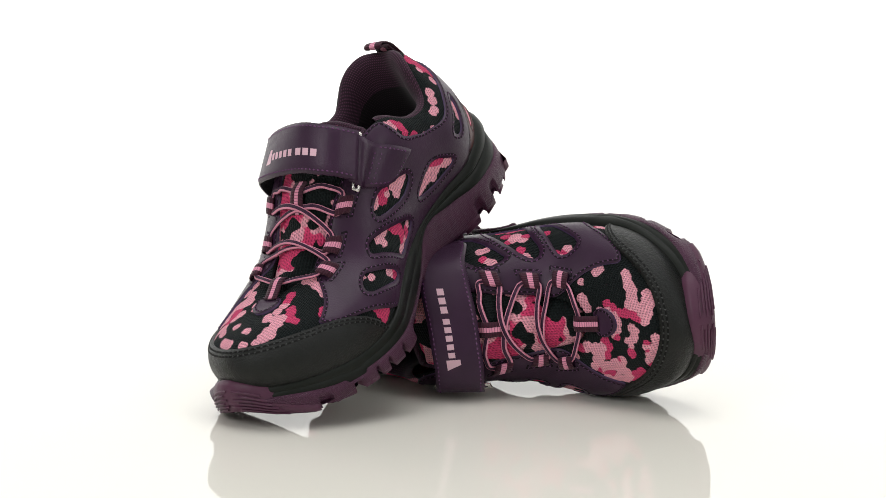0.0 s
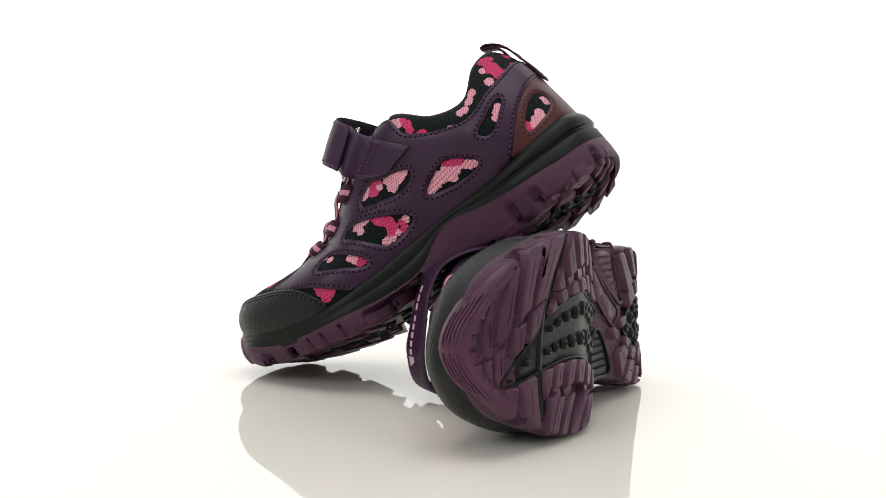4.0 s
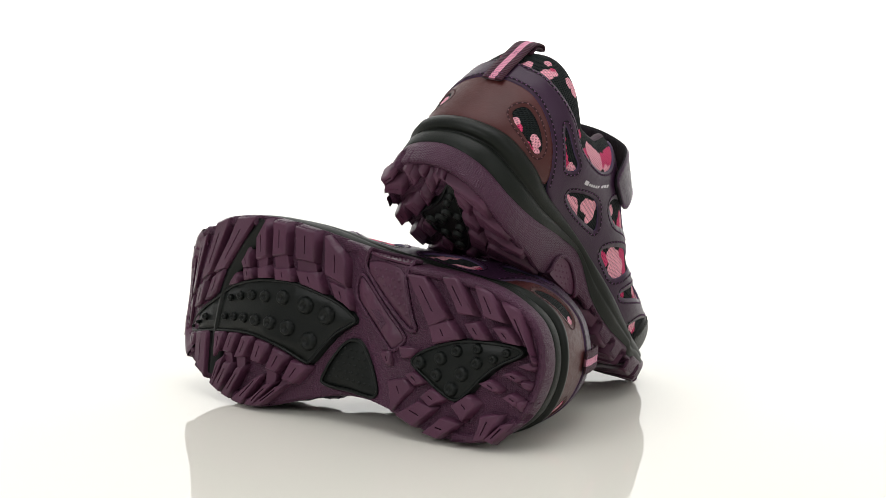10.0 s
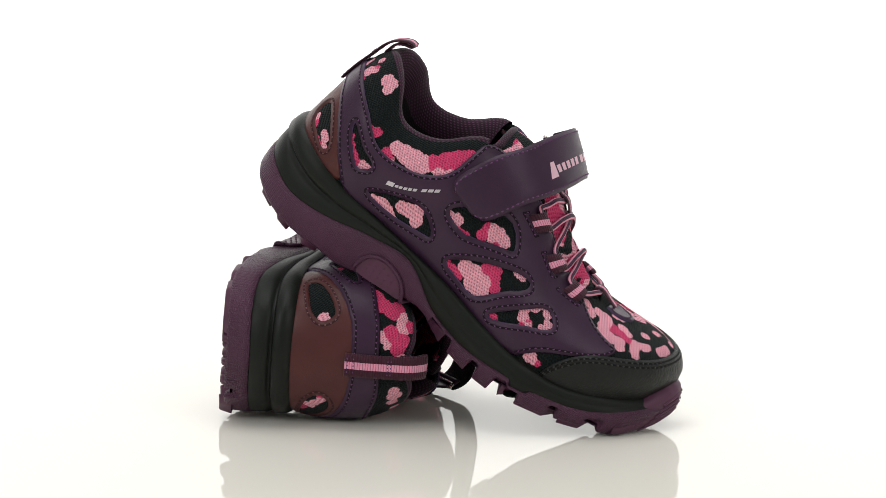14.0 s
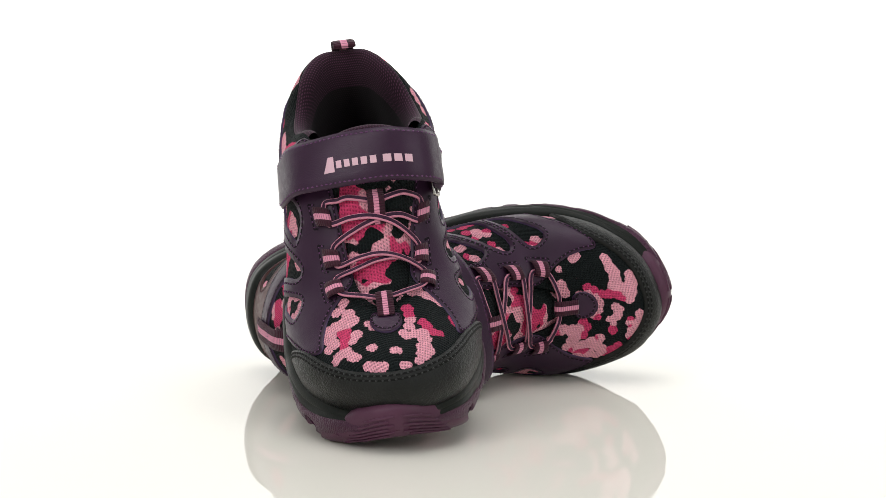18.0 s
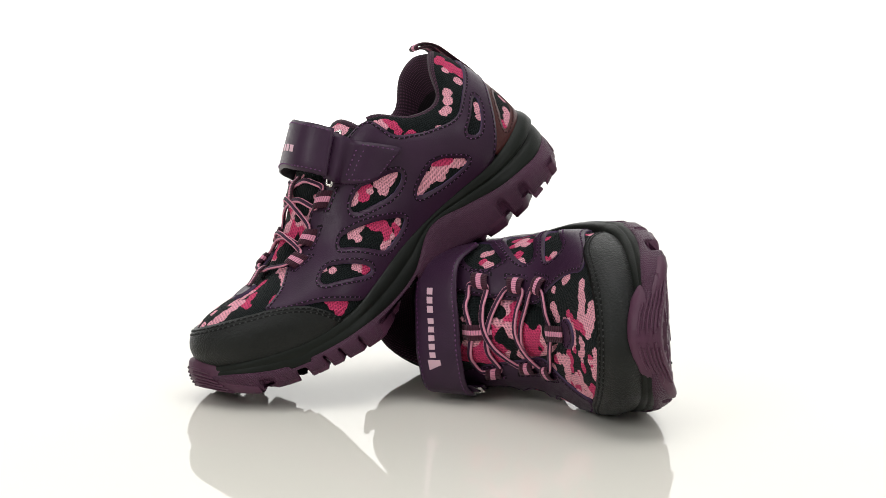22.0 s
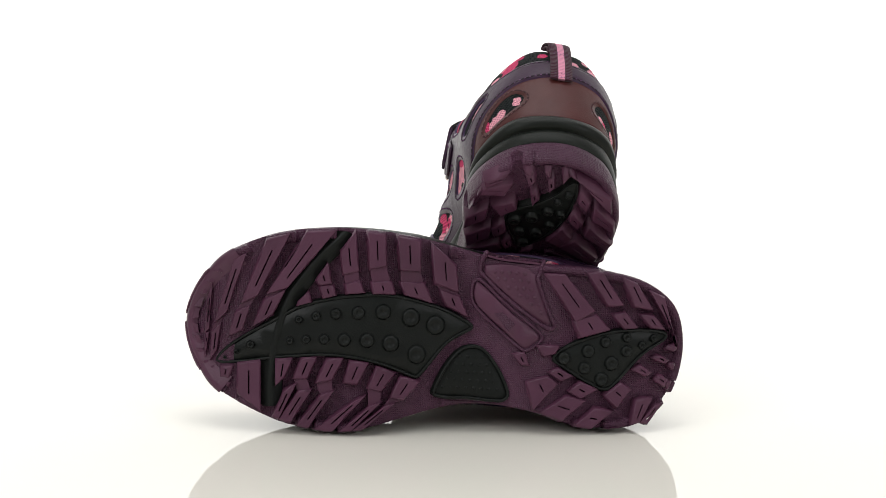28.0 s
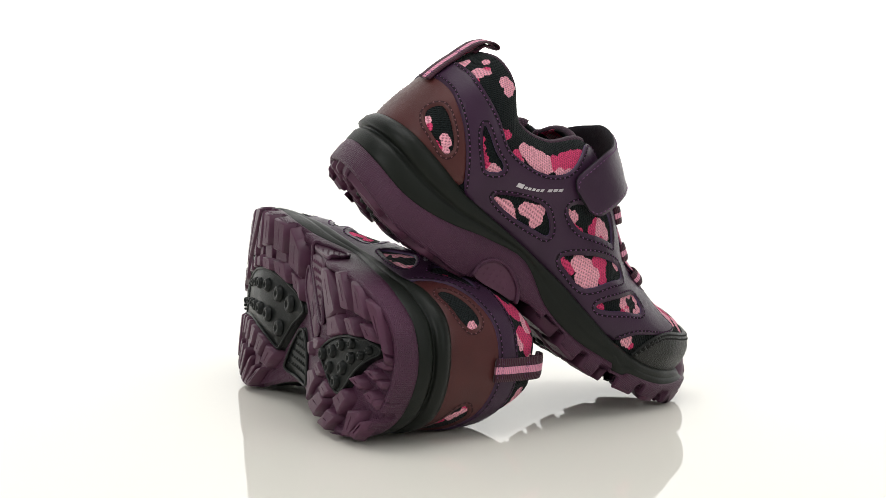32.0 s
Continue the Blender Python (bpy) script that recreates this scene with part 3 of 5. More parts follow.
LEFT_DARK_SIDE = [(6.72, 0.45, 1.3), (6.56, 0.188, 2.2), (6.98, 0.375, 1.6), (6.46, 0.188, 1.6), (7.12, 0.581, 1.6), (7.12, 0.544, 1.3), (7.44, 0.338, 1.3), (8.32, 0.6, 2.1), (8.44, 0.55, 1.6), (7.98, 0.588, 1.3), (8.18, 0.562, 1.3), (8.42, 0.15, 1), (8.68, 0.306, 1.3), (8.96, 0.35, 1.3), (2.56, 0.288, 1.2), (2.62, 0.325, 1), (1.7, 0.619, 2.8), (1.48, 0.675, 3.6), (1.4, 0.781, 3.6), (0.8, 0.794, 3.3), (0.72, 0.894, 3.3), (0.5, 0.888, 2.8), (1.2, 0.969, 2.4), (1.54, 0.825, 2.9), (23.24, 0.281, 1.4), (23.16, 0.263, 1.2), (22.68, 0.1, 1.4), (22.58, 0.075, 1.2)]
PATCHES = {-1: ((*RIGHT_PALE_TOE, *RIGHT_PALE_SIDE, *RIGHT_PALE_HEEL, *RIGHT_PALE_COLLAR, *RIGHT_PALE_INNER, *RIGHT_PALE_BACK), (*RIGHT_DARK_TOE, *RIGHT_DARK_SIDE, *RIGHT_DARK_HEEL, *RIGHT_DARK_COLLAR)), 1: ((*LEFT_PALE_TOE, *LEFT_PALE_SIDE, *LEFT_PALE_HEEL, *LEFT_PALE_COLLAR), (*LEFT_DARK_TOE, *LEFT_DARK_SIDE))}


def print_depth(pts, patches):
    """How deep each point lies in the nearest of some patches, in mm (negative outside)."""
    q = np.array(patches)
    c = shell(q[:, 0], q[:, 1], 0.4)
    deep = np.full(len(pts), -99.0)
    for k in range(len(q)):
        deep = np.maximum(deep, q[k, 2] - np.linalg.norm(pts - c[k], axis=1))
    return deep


def upper(shoe):
    u, hs = np.linspace(0, NST, 401)[:-1], np.linspace(0, 1, 71)
    U, Hh = np.meshgrid(u, hs, indexing="ij")
    P = shell(U, Hh, 0.4)
    inner = shell(U[:, ::7], Hh[:, ::7], -2.0)[:, ::-1]
    pts, faces = sheet(np.concatenate([P, inner], 1), True)
    uv = np.stack([pts[:, 0] + 0.35 * np.abs(pts[:, 1]), pts[:, 2] - np.abs(pts[:, 1])], 1)
    ob = part("upper", pts, faces, CAMO, shoe, "pink and black camouflage knit upper", uv=uv, rest=True)
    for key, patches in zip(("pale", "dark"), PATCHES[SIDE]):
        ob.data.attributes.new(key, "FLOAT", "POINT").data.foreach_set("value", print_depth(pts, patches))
    return ob


# ---- cut panels that follow the form ----
from mathutils import geometry


def rounded(points, times=2, closed=True):
    """Corner cutting."""
    p = np.asarray(points, float)
    for _ in range(times):
        q = np.roll(p, -1, 0) if closed else p[1:]
        a = p if closed else p[:-1]
        cut = np.empty((2 * len(a), p.shape[1]))
        cut[0::2], cut[1::2] = a * 0.75 + q * 0.25, a * 0.25 + q * 0.75
        p = cut if closed else np.concatenate([p[:1], cut, p[-1:]])
    return p


def inside(pts, poly):
    x, y = pts[:, 0], pts[:, 1]
    a, b = poly, np.roll(poly, -1, 0)
    hit = np.zeros(len(pts), bool)
    for (ax, ay), (bx, by) in zip(a, b):
        if ay != by:
            hit ^= ((ay > y) != (by > y)) & (x < (bx - ax) * (y - ay) / (by - ay) + ax)
    return hit


def dense(poly, step):
    out = []
    for a, b in zip(poly, np.roll(poly, -1, 0)):
        n = max(1, int(np.linalg.norm(b - a) / step))
        out += [a + (b - a) * k / n for k in range(n)]
    return np.array(out)


def cut_sheet(outline, holes=(), step=2.5):
    """Flat triangulation of an outline with holes: points, triangles (anticlockwise), boundary edges."""
    loops = [dense(np.asarray(l, float), step * 0.7) for l in (outline, *holes)]
    pts, edges = [], []
    for l in loops:
        k = len(pts)
        pts += [tuple(p) for p in l]
        edges += [(k + i, k + (i + 1) % len(l)) for i in range(len(l))]
    lo, hi = loops[0].min(0), loops[0].max(0)
    gx, gy = np.meshgrid(np.arange(lo[0] + step / 2, hi[0], step), np.arange(lo[1] + step / 2, hi[1], step))
    grid = np.stack([gx.ravel(), gy.ravel()], 1)
    if len(grid):
        keep = inside(grid, loops[0])
        for l in loops[1:]:
            keep &= ~inside(grid, l)
        ring = np.concatenate(loops)
        far = np.array([np.min(np.sum((ring - g) ** 2, 1)) > (0.45 * step) ** 2 for g in grid])
        pts += [tuple(p) for p in grid[keep & far]]
    v, _, f, *_ = geometry.delaunay_2d_cdt([Vector(p) for p in pts], edges, [], 0, 1e-6)
    v = np.array([tuple(p) for p in v])
    tri = np.array([t for t in f if len(t) == 3])
    mid = v[tri].mean(1)
    keep = inside(mid, loops[0])
    for l in loops[1:]:
        keep &= ~inside(mid, l)
    tri = tri[keep]
    a, b, c = v[tri[:, 0]], v[tri[:, 1]], v[tri[:, 2]]
    turn = (b[:, 0] - a[:, 0]) * (c[:, 1] - a[:, 1]) - (b[:, 1] - a[:, 1]) * (c[:, 0] - a[:, 0])
    tri = [tuple(t) if k > 0 else tuple(t[::-1]) for t, k in zip(tri.tolist(), turn)]
    count = {}
    for t in tri:
        for e in ((t[0], t[1]), (t[1], t[2]), (t[2], t[0])):
            count[e] = 1
    rim = [e for e in count if (e[1], e[0]) not in count]
    return v, tri, rim


SCALE = np.array([17.0, 50.0])     # mm for one station and for the full height


def panel(name, outline, holes, lift, depth, material, parent, label="", edge=None, cut=2, step=2.5):
    """A sheet of leather on the upper, with its cut edges."""
    flat = [rounded(np.asarray(l, float), cut if k == 0 else 1) * SCALE for k, l in enumerate((outline, *holes))]
    v, tri, rim = cut_sheet(flat[0], flat[1:], step)
    n = len(v)
    ends = sorted({i for e in rim for i in e})
    low = {i: n + k for k, i in enumerate(ends)}
    uh = v / SCALE
    high = np.full(n, lift)
    high[ends] -= 0.25
    top = shell(uh[:, 0], uh[:, 1], high)
    base = shell(uh[ends, 0], uh[ends, 1], lift - depth)
    faces = [t[::-1] for t in tri] + [(a, b, low[b], low[a]) for a, b in rim]
    slots = [0] * len(tri) + [1 if edge else 0] * len(rim)
    mats = [material, edge] if edge else material
    ob = part(name, np.concatenate([top, base]), faces, mats, parent, label, slots=slots,
              uv=np.concatenate([v, v[ends]]))
    return ob


def stitch_run(line, gap=2.5, length=2.1, lift=1.48, closed=True, wide=0.33):
    """Rows of short thread stitches along a line of (station, height) points."""
    p = np.asarray(line, float) * SCALE
    if closed:
        p = np.concatenate([p, p[:1]])
    s = shell(p[:, 0] / SCALE[0], p[:, 1] / SCALE[1], lift)
    run = np.concatenate([[0], np.cumsum(np.linalg.norm(np.diff(s, axis=0), axis=1))])
    d = np.arange(gap / 2, max(run[-1] - length / 2, gap), gap)
    ua, ha = (np.interp(d - length / 2, run, p[:, k]) / SCALE[k] for k in (0, 1))
    ub, hb = (np.interp(d + length / 2, run, p[:, k]) / SCALE[k] for k in (0, 1))
    a, b = shell(ua, ha, lift), shell(ub, hb, lift)
    e = shell(ua, ha, lift + 1.0) - a
    along = (b - a) / np.maximum(np.linalg.norm(b - a, axis=1, keepdims=True), 1e-6)
    side = np.cross(e, along) * wide
    m = (a + b) / 2 + e * wide * 0.75
    pts = np.stack([a - e * 0.3, m - side, m + e * 0.1, m + side, b - e * 0.3], 1).reshape(-1, 3)
    faces = []
    for k in range(0, len(pts), 5):
        faces += [(k, k + 1, k + 2), (k, k + 2, k + 3), (k + 4, k + 2, k + 1), (k + 4, k + 3, k + 2)]
    return pts, faces


def seam_run(line, lift=1.48, closed=True, half=0.42):
    """A narrow strip along the same line, dark to paint the shade of a groove."""
    p = np.asarray(line, float) * SCALE
    if closed:
        p = np.concatenate([p, p[:1]])
    u, h = p[:, 0] / SCALE[0], p[:, 1] / SCALE[1]
    c = shell(u, h, lift)
    nor = shell(u, h, lift + 1.0) - c
    side = np.cross(np.gradient(c, axis=0), nor)
    side /= np.maximum(np.linalg.norm(side, axis=1, keepdims=True), 1e-6)
    c = c + nor * 0.06
    return sheet(np.stack([c - side * half, c + side * half], 1), flip=True)


def sewn(parent, lines, thread=None, seam=None, **more):
    """Stitching along lines of the upper, with dark strips painted as groove shade."""
    lift = more.get("lift", 1.48)
    closed = more.get("closed", True)
    lines = [np.asarray(l, float) for l in lines]
    fine = [dense(l * SCALE, 1.2) / SCALE if closed else smooth_line(np.column_stack([l, 0 * l[:, 0]]), len(l) * 3)[:, :2] for l in lines]
    a = join(*[stitch_run(l, **more) for l in fine])
    b = join(*[seam_run(l, lift, closed) for l in fine])
    pts, faces = join(a, b)
    slots = [0] * len(a[1]) + [1] * len(b[1])
    return part("stitching", pts, faces, [thread or THREAD, seam or SEAM_SHADE], parent, smooth=False, slots=slots, kind="stuff")


def grown(poly, by):
    """Outline moved outwards by mm (inwards where negative), in station and height."""
    p = np.asarray(poly, float) * SCALE
    d = np.roll(p, -1, 0) - np.roll(p, 1, 0)
    n = np.stack([d[:, 1], -d[:, 0]], 1) / np.maximum(np.linalg.norm(d, axis=1, keepdims=True), 1e-6)
    area = np.sum(p[:, 0] * np.roll(p[:, 1], -1) - p[:, 1] * np.roll(p[:, 0], -1))
    return (p + n * by * np.sign(area)) / SCALE


# windows in the side panels, lateral then medial (station, height share)
WIN_LAT = [
    [(2.0, 0.46), (2.12, 0.46), (2.72, 0.444), (3.1, 0.45), (3.2, 0.38), (2.9, 0.263), (2.68, 0.30), (2.18, 0.388)],
    [(3.4, 0.15), (3.54, 0.225), (4.06, 0.331), (4.56, 0.345), (5.02, 0.24), (5.13, 0.18), (4.9, 0.163), (4.02, 0.131)],
    [(5.04, 0.375), (5.1, 0.43), (5.46, 0.494), (5.94, 0.594), (6.32, 0.62), (6.6, 0.537), (6.54, 0.505), (5.72, 0.344), (5.38, 0.34)],
    [(5.66, 0.115), (5.7, 0.17), (6.5, 0.363), (7.06, 0.506), (7.27, 0.53), (7.27, 0.456), (6.94, 0.312), (6.62, 0.131), (6.42, 0.095), (6.12, 0.1)],
    [(7.02, 0.09), (7.04, 0.13), (7.4, 0.294), (7.74, 0.463), (7.93, 0.49), (8.14, 0.41), (8.16, 0.34), (7.72, 0.256), (7.22, 0.115)]]
WIN_MED = [
    [(22.08, 0.49), (22.02, 0.444), (21.44, 0.35), (21.16, 0.33), (20.92, 0.419), (20.98, 0.485), (21.42, 0.506), (21.86, 0.51)],
    [(19.78, 0.41), (20.14, 0.375), (20.6, 0.231), (20.46, 0.18), (20.1, 0.172), (19.58, 0.172), (18.98, 0.205), (19.02, 0.245), (19.32, 0.305), (19.54, 0.36)],
    [(17.4, 0.6), (17.8, 0.605), (18.14, 0.53), (18.72, 0.473), (18.93, 0.431), (18.8, 0.38), (18.4, 0.35), (17.78, 0.43), (17.38, 0.53)],
    [(16.6, 0.53), (16.74, 0.565), (16.9, 0.535), (17.68, 0.325), (18.42, 0.165), (18.32, 0.128), (18.0, 0.1), (17.58, 0.1), (17.38, 0.16), (16.68, 0.475)],
    [(15.76, 0.438), (15.94, 0.51), (16.1, 0.515), (16.24, 0.46), (16.66, 0.275), (16.94, 0.15), (16.94, 0.105), (16.76, 0.12), (16.12, 0.29), (15.8, 0.365)]]
LAT_EDGE = [(0.0, 0.75), (0.56, 0.71), (1.68, 0.613), (2.58, 0.60), (3.3, 0.60), (3.8, 0.606), (4.5, 0.60), (4.8, 0.66), (4.95, 0.85), (5.1, 1.0),
            (6.0, 1.0), (7.0, 1.0), (8.0, 1.0), (8.75, 1.0), (8.85, 0.82), (9.1, 0.68), (9.5, 0.57), (9.9, 0.48), (9.7, 0.38), (8.76, 0.256), (8.24, 0.16), (7.85, -0.03),
            (7.0, -0.03), (6.0, -0.03), (5.0, -0.03), (4.0, -0.03), (2.95, -0.03), (2.4, 0.16), (1.8, 0.306), (0.98, 0.444), (0.4, 0.49), (0.0, 0.505)]
MED_EDGE = [(24.0, 0.505), (23.6, 0.49), (22.6, 0.375), (21.78, 0.206), (21.1, -0.03), (20, -0.03), (19, -0.03), (18, -0.03), (17, -0.03), (16.4, -0.03),
            (15.86, 0.15), (15.38, 0.29), (14.5, 0.40), (14.2, 0.47), (14.5, 0.55), (14.85, 0.66), (15.1, 0.82), (15.25, 1.0), (16, 1.0), (17, 1.0), (18, 1.0), (18.9, 1.0), (19.05, 0.85),
            (19.2, 0.71), (19.68, 0.735), (20.24, 0.744), (20.78, 0.69), (21.52, 0.65), (22.08, 0.62), (22.66, 0.65), (23.5, 0.74), (24.0, 0.75)]
COUNTER = [(-2.97, -0.03), (-2.2, 0.25), (-1.4, 0.41), (-0.4, 0.535), (0.0, 0.545), (0.4, 0.535), (1.0, 0.48), (1.9, 0.33), (3.0, -0.03), (1.5, -0.03), (0.0, -0.03), (-1.5, -0.03)]
WIN_HEEL = [
    [(0.96, 0.15), (0.9, 0.206), (1.04, 0.29), (1.3, 0.285), (1.76, 0.21), (2.08, 0.131), (2.12, 0.065), (1.96, 0.03), (1.5, 0.07), (1.18, 0.09)],
    [(-1.14, 0.30), (-0.86, 0.235), (-0.92, 0.15), (-1.2, 0.085), (-1.6, 0.05), (-2.1, 0.035), (-2.16, 0.094), (-1.92, 0.17), (-1.5, 0.27)]]
CAP_TOP = [(8.52, -0.03), (8.68, 0.175), (9.1, 0.331), (9.58, 0.39), (10.3, 0.39), (11.02, 0.38), (11.64, 0.388), (12.2, 0.405), (12.84, 0.42), (13.76, 0.44), (14.5, 0.44), (15.1, 0.34), (15.5, 0.163), (15.75, -0.03)]
CAP_LOW = [(15.0, -0.03), (14.0, -0.03), (13.0, -0.03), (12.0, -0.03), (11.0, -0.03), (10.0, -0.03), (9.0, -0.03)]
STUD = [(10.9, 0.93), (10.8, 0.87), (11.15, 0.80), (11.8, 0.77), (12.45, 0.80), (12.85, 0.86), (12.8, 0.92), (12.2, 0.94), (11.5, 0.94)]


def stretched(windows, share):
    """Side windows drawn out towards the toe at their upper ends."""
    return [[(u + 0.7 * share * max(h - 0.1, 0), h + 0.13 * share * max(h - 0.1, 0)) for u, h in w] for w in windows]


def side_panels(shoe):
    lateral = WIN_LAT[:2] + stretched(WIN_LAT[2:], 1.0 if SIDE > 0 else 0.55)
    lateral = [grown([(u, h + (0.06 if SIDE > 0 and k > 1 else 0)) for u, h in w], 0.8 if SIDE > 0 else 0.1) for k, w in enumerate(lateral)]
    heel = [[(u * 0.93, h + 0.025) for u, h in w] for w in WIN_HEEL]
    medial = [grown(w, 0.1) for w in WIN_MED]
    for name, edge, wins, words in (("lateral_panel", LAT_EDGE, lateral, "plum synthetic leather side panel with cut-out windows"),
                                    ("medial_panel", MED_EDGE, medial, "plum synthetic leather side panel with cut-out windows")):
        ob = panel(name, edge, wins, 1.5, 1.7, LEATHER, shoe, words, EDGING)
        sewn(ob, [grown(rounded(w), 1.75) for w in wins])
        inner = grown(rounded(edge, 1), -1.5)
        inner = inner[(inner[:, 1] > 0.03)]
        cut = np.argmax(np.abs(np.roll(inner[:, 0], 1) - inner[:, 0]))
        sewn(ob, [np.roll(inner, -cut, 0)], closed=False)
    ob = panel("heel_counter", COUNTER, heel, 1.0, 1.2, MAROON, shoe, "maroon heel counter with two oval windows", MAROON)
    sewn(ob, [grown(rounded(w), 1.8) for w in heel], MAROON_THREAD, MAROON_SEAM_SHADE, lift=0.98)
    ob = panel("toe_cap", CAP_TOP + CAP_LOW, [], 1.9, 2.1, CAP, shoe, "black grained leather toe cap", CAP, cut=2)
    line = rounded(CAP_TOP, 2, False)
    sewn(ob, [np.array(line) - [0, k] for k in (0.035, 0.075)], BLACK_THREAD, BLACK_SEAM_SHADE, lift=1.84, closed=False, gap=2.7, length=2.2, wide=0.42)
    ob = panel("lace_patch", STUD, [], 1.8, 2.0, LEATHER, shoe, "round plum leather lace patch", EDGING, step=1.5)
    sewn(ob, [grown(rounded(STUD), -1.3)], lift=1.78, gap=2.0, length=1.3)


# ---- bands, tubes, collar, tongue ----
def smooth_line(points, n):
    """Open Catmull-Rom through points, n samples."""
    p = np.asarray(points, float)
    p = np.concatenate([2 * p[:1] - p[1:2], p, 2 * p[-1:] - p[-2:-1]])
    t = np.linspace(0, len(p) - 3 - 1e-6, n)
    i = t.astype(int)
    f = (t - i)[:, None]
    a, b, c, d = p[i], p[i + 1], p[i + 2], p[i + 3]
    return 0.5 * (2 * b + (c - a) * f + (2 * a - 5 * b + 4 * c - d) * f ** 2 + (3 * b - a - 3 * c + d) * f ** 3)


def band(left, right, thick, across=6):
    """Closed ribbon between two edge lines: points, faces, coordinates (0 to 1 across, mm along)."""
    left, right = np.asarray(left, float), np.asarray(right, float)
    along = np.gradient((left + right) / 2, axis=0)
    n = np.cross(along, right - left)
    n /= np.maximum(np.linalg.norm(n, axis=1, keepdims=True), 1e-9)
    run = np.concatenate([[0], np.cumsum(np.linalg.norm(np.diff((left + right) / 2, axis=0), axis=1))])
    cols, us = [], []
    for k in range(across + 1):
        s = k / across
        soft = 0.3 if k in (0, across) else 0.0
        cols.append(left + (right - left) * s + n * (thick / 2 - soft * thick))
        us.append(s)
    for k in range(across, -1, -1):
        s = k / across
        soft = 0.3 if k in (0, across) else 0.0
        cols.append(left + (right - left) * s - n * (thick / 2 - soft * thick))
        us.append(s)
    P = np.stack(cols, 0)                       # around, along
    pts, faces = sheet(P, True)
    m, nn = len(left), len(cols)
    faces.append(tuple(i * m for i in range(nn)))
    faces.append(tuple(i * m + m - 1 for i in range(nn - 1, -1, -1)))
    uv = np.stack([np.repeat(us, m), np.tile(run, nn)], 1)
    return pts, faces, uv, nn // 2, m


def tube(points, radius, sides=8, flat=1.0, n=40):
    p = smooth_line(points, n)
    d = np.gradient(p, axis=0)
    d /= np.linalg.norm(d, axis=1, keepdims=True)
    up = np.array([0.3, 0.0, 1.0])
    a = np.cross(d, up)
    a /= np.linalg.norm(a, axis=1, keepdims=True)
    b = np.cross(a, d)
    cols, us = [], []
    for k in range(sides):
        w = 2 * math.pi * k / sides
        cols.append(p + a * math.cos(w) * radius + b * math.sin(w) * radius * flat)
        us.append(k / sides)
    pts, faces = sheet(np.stack(cols, 0), True)
    run = np.concatenate([[0], np.cumsum(np.linalg.norm(np.diff(p, axis=0), axis=1))])
    return pts, faces, np.stack([np.repeat(us, n), np.tile(run, sides)], 1)


def collar(shoe):
    u = np.linspace(-5.1, 5.1, 90)
    t = shell(u, np.ones_like(u))
    mid = np.stack([np.clip(t[:, 0], 34, 60), 0 * u, t[:, 2]], 1)
    inw = mid - t
    inw[:, 2] = 0
    inw /= np.linalg.norm(inw, axis=1, keepdims=True)
    depth = (t[:, 2] - 36)[:, None]
    rows = [t - inw * 0.1 - [0, 0, 1.2]]
    for i, z in ((-0.1, 0.3), (0.7, 1.1), (1.8, 1.5), (3.0, 1.3), (4.4, 0.2), (5.6, -2.0), (6.3, -6.0)):
        rows.append(t + inw * i + [0, 0, z])
    for share, i in ((0.35, 6.2), (0.6, 4.6), (0.85, 3.0), (1.0, 2.5)):
        rows.append(t + inw * i - depth * share * np.array([[0, 0, 1]]))
    P = np.stack(rows, 1)
    pts, faces = sheet(P)
    run = np.cumsum(np.pad(np.linalg.norm(np.diff(P, axis=1), axis=2), ((0, 0), (1, 0))), axis=1)
    uv = np.stack([np.repeat(u * 13, P.shape[1]), run.ravel()], 1)
    # rows from the eighth down get the lining colour darkened to stand for shade
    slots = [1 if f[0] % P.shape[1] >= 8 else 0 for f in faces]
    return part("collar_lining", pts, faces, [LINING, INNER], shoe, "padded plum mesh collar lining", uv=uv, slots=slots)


def insole(shoe):
    e = loop_spline(EDGE, RINGS)
    mid = np.stack([np.clip(e[:, 0], 20, 165), 0 * e[:, 0], 0 * e[:, 0]], 1)
    P = np.stack([(mid + (e - mid) * k) * [1, 1, 0] + np.array([0, 0, 1.0]) * (np.minimum(e[:, 2:], 30) + 2) for k in (0.95, 0.5, 0.0)], 1)
    pts, faces = sheet(P, True)
    # the insole shares this colour, with the inside's shade painted in
    return part("insole", pts, faces, INNER, shoe, "dark plum insole, darkened further as shade", uv=pts[:, :2])


TONGUE = [(152, 0, 50), (140, 0, 58.5), (125, 0, 67.5), (110, 0, 77.0), (97, 0, 83.5), (85, 0, 85.6), (76, 0, 85.6)]


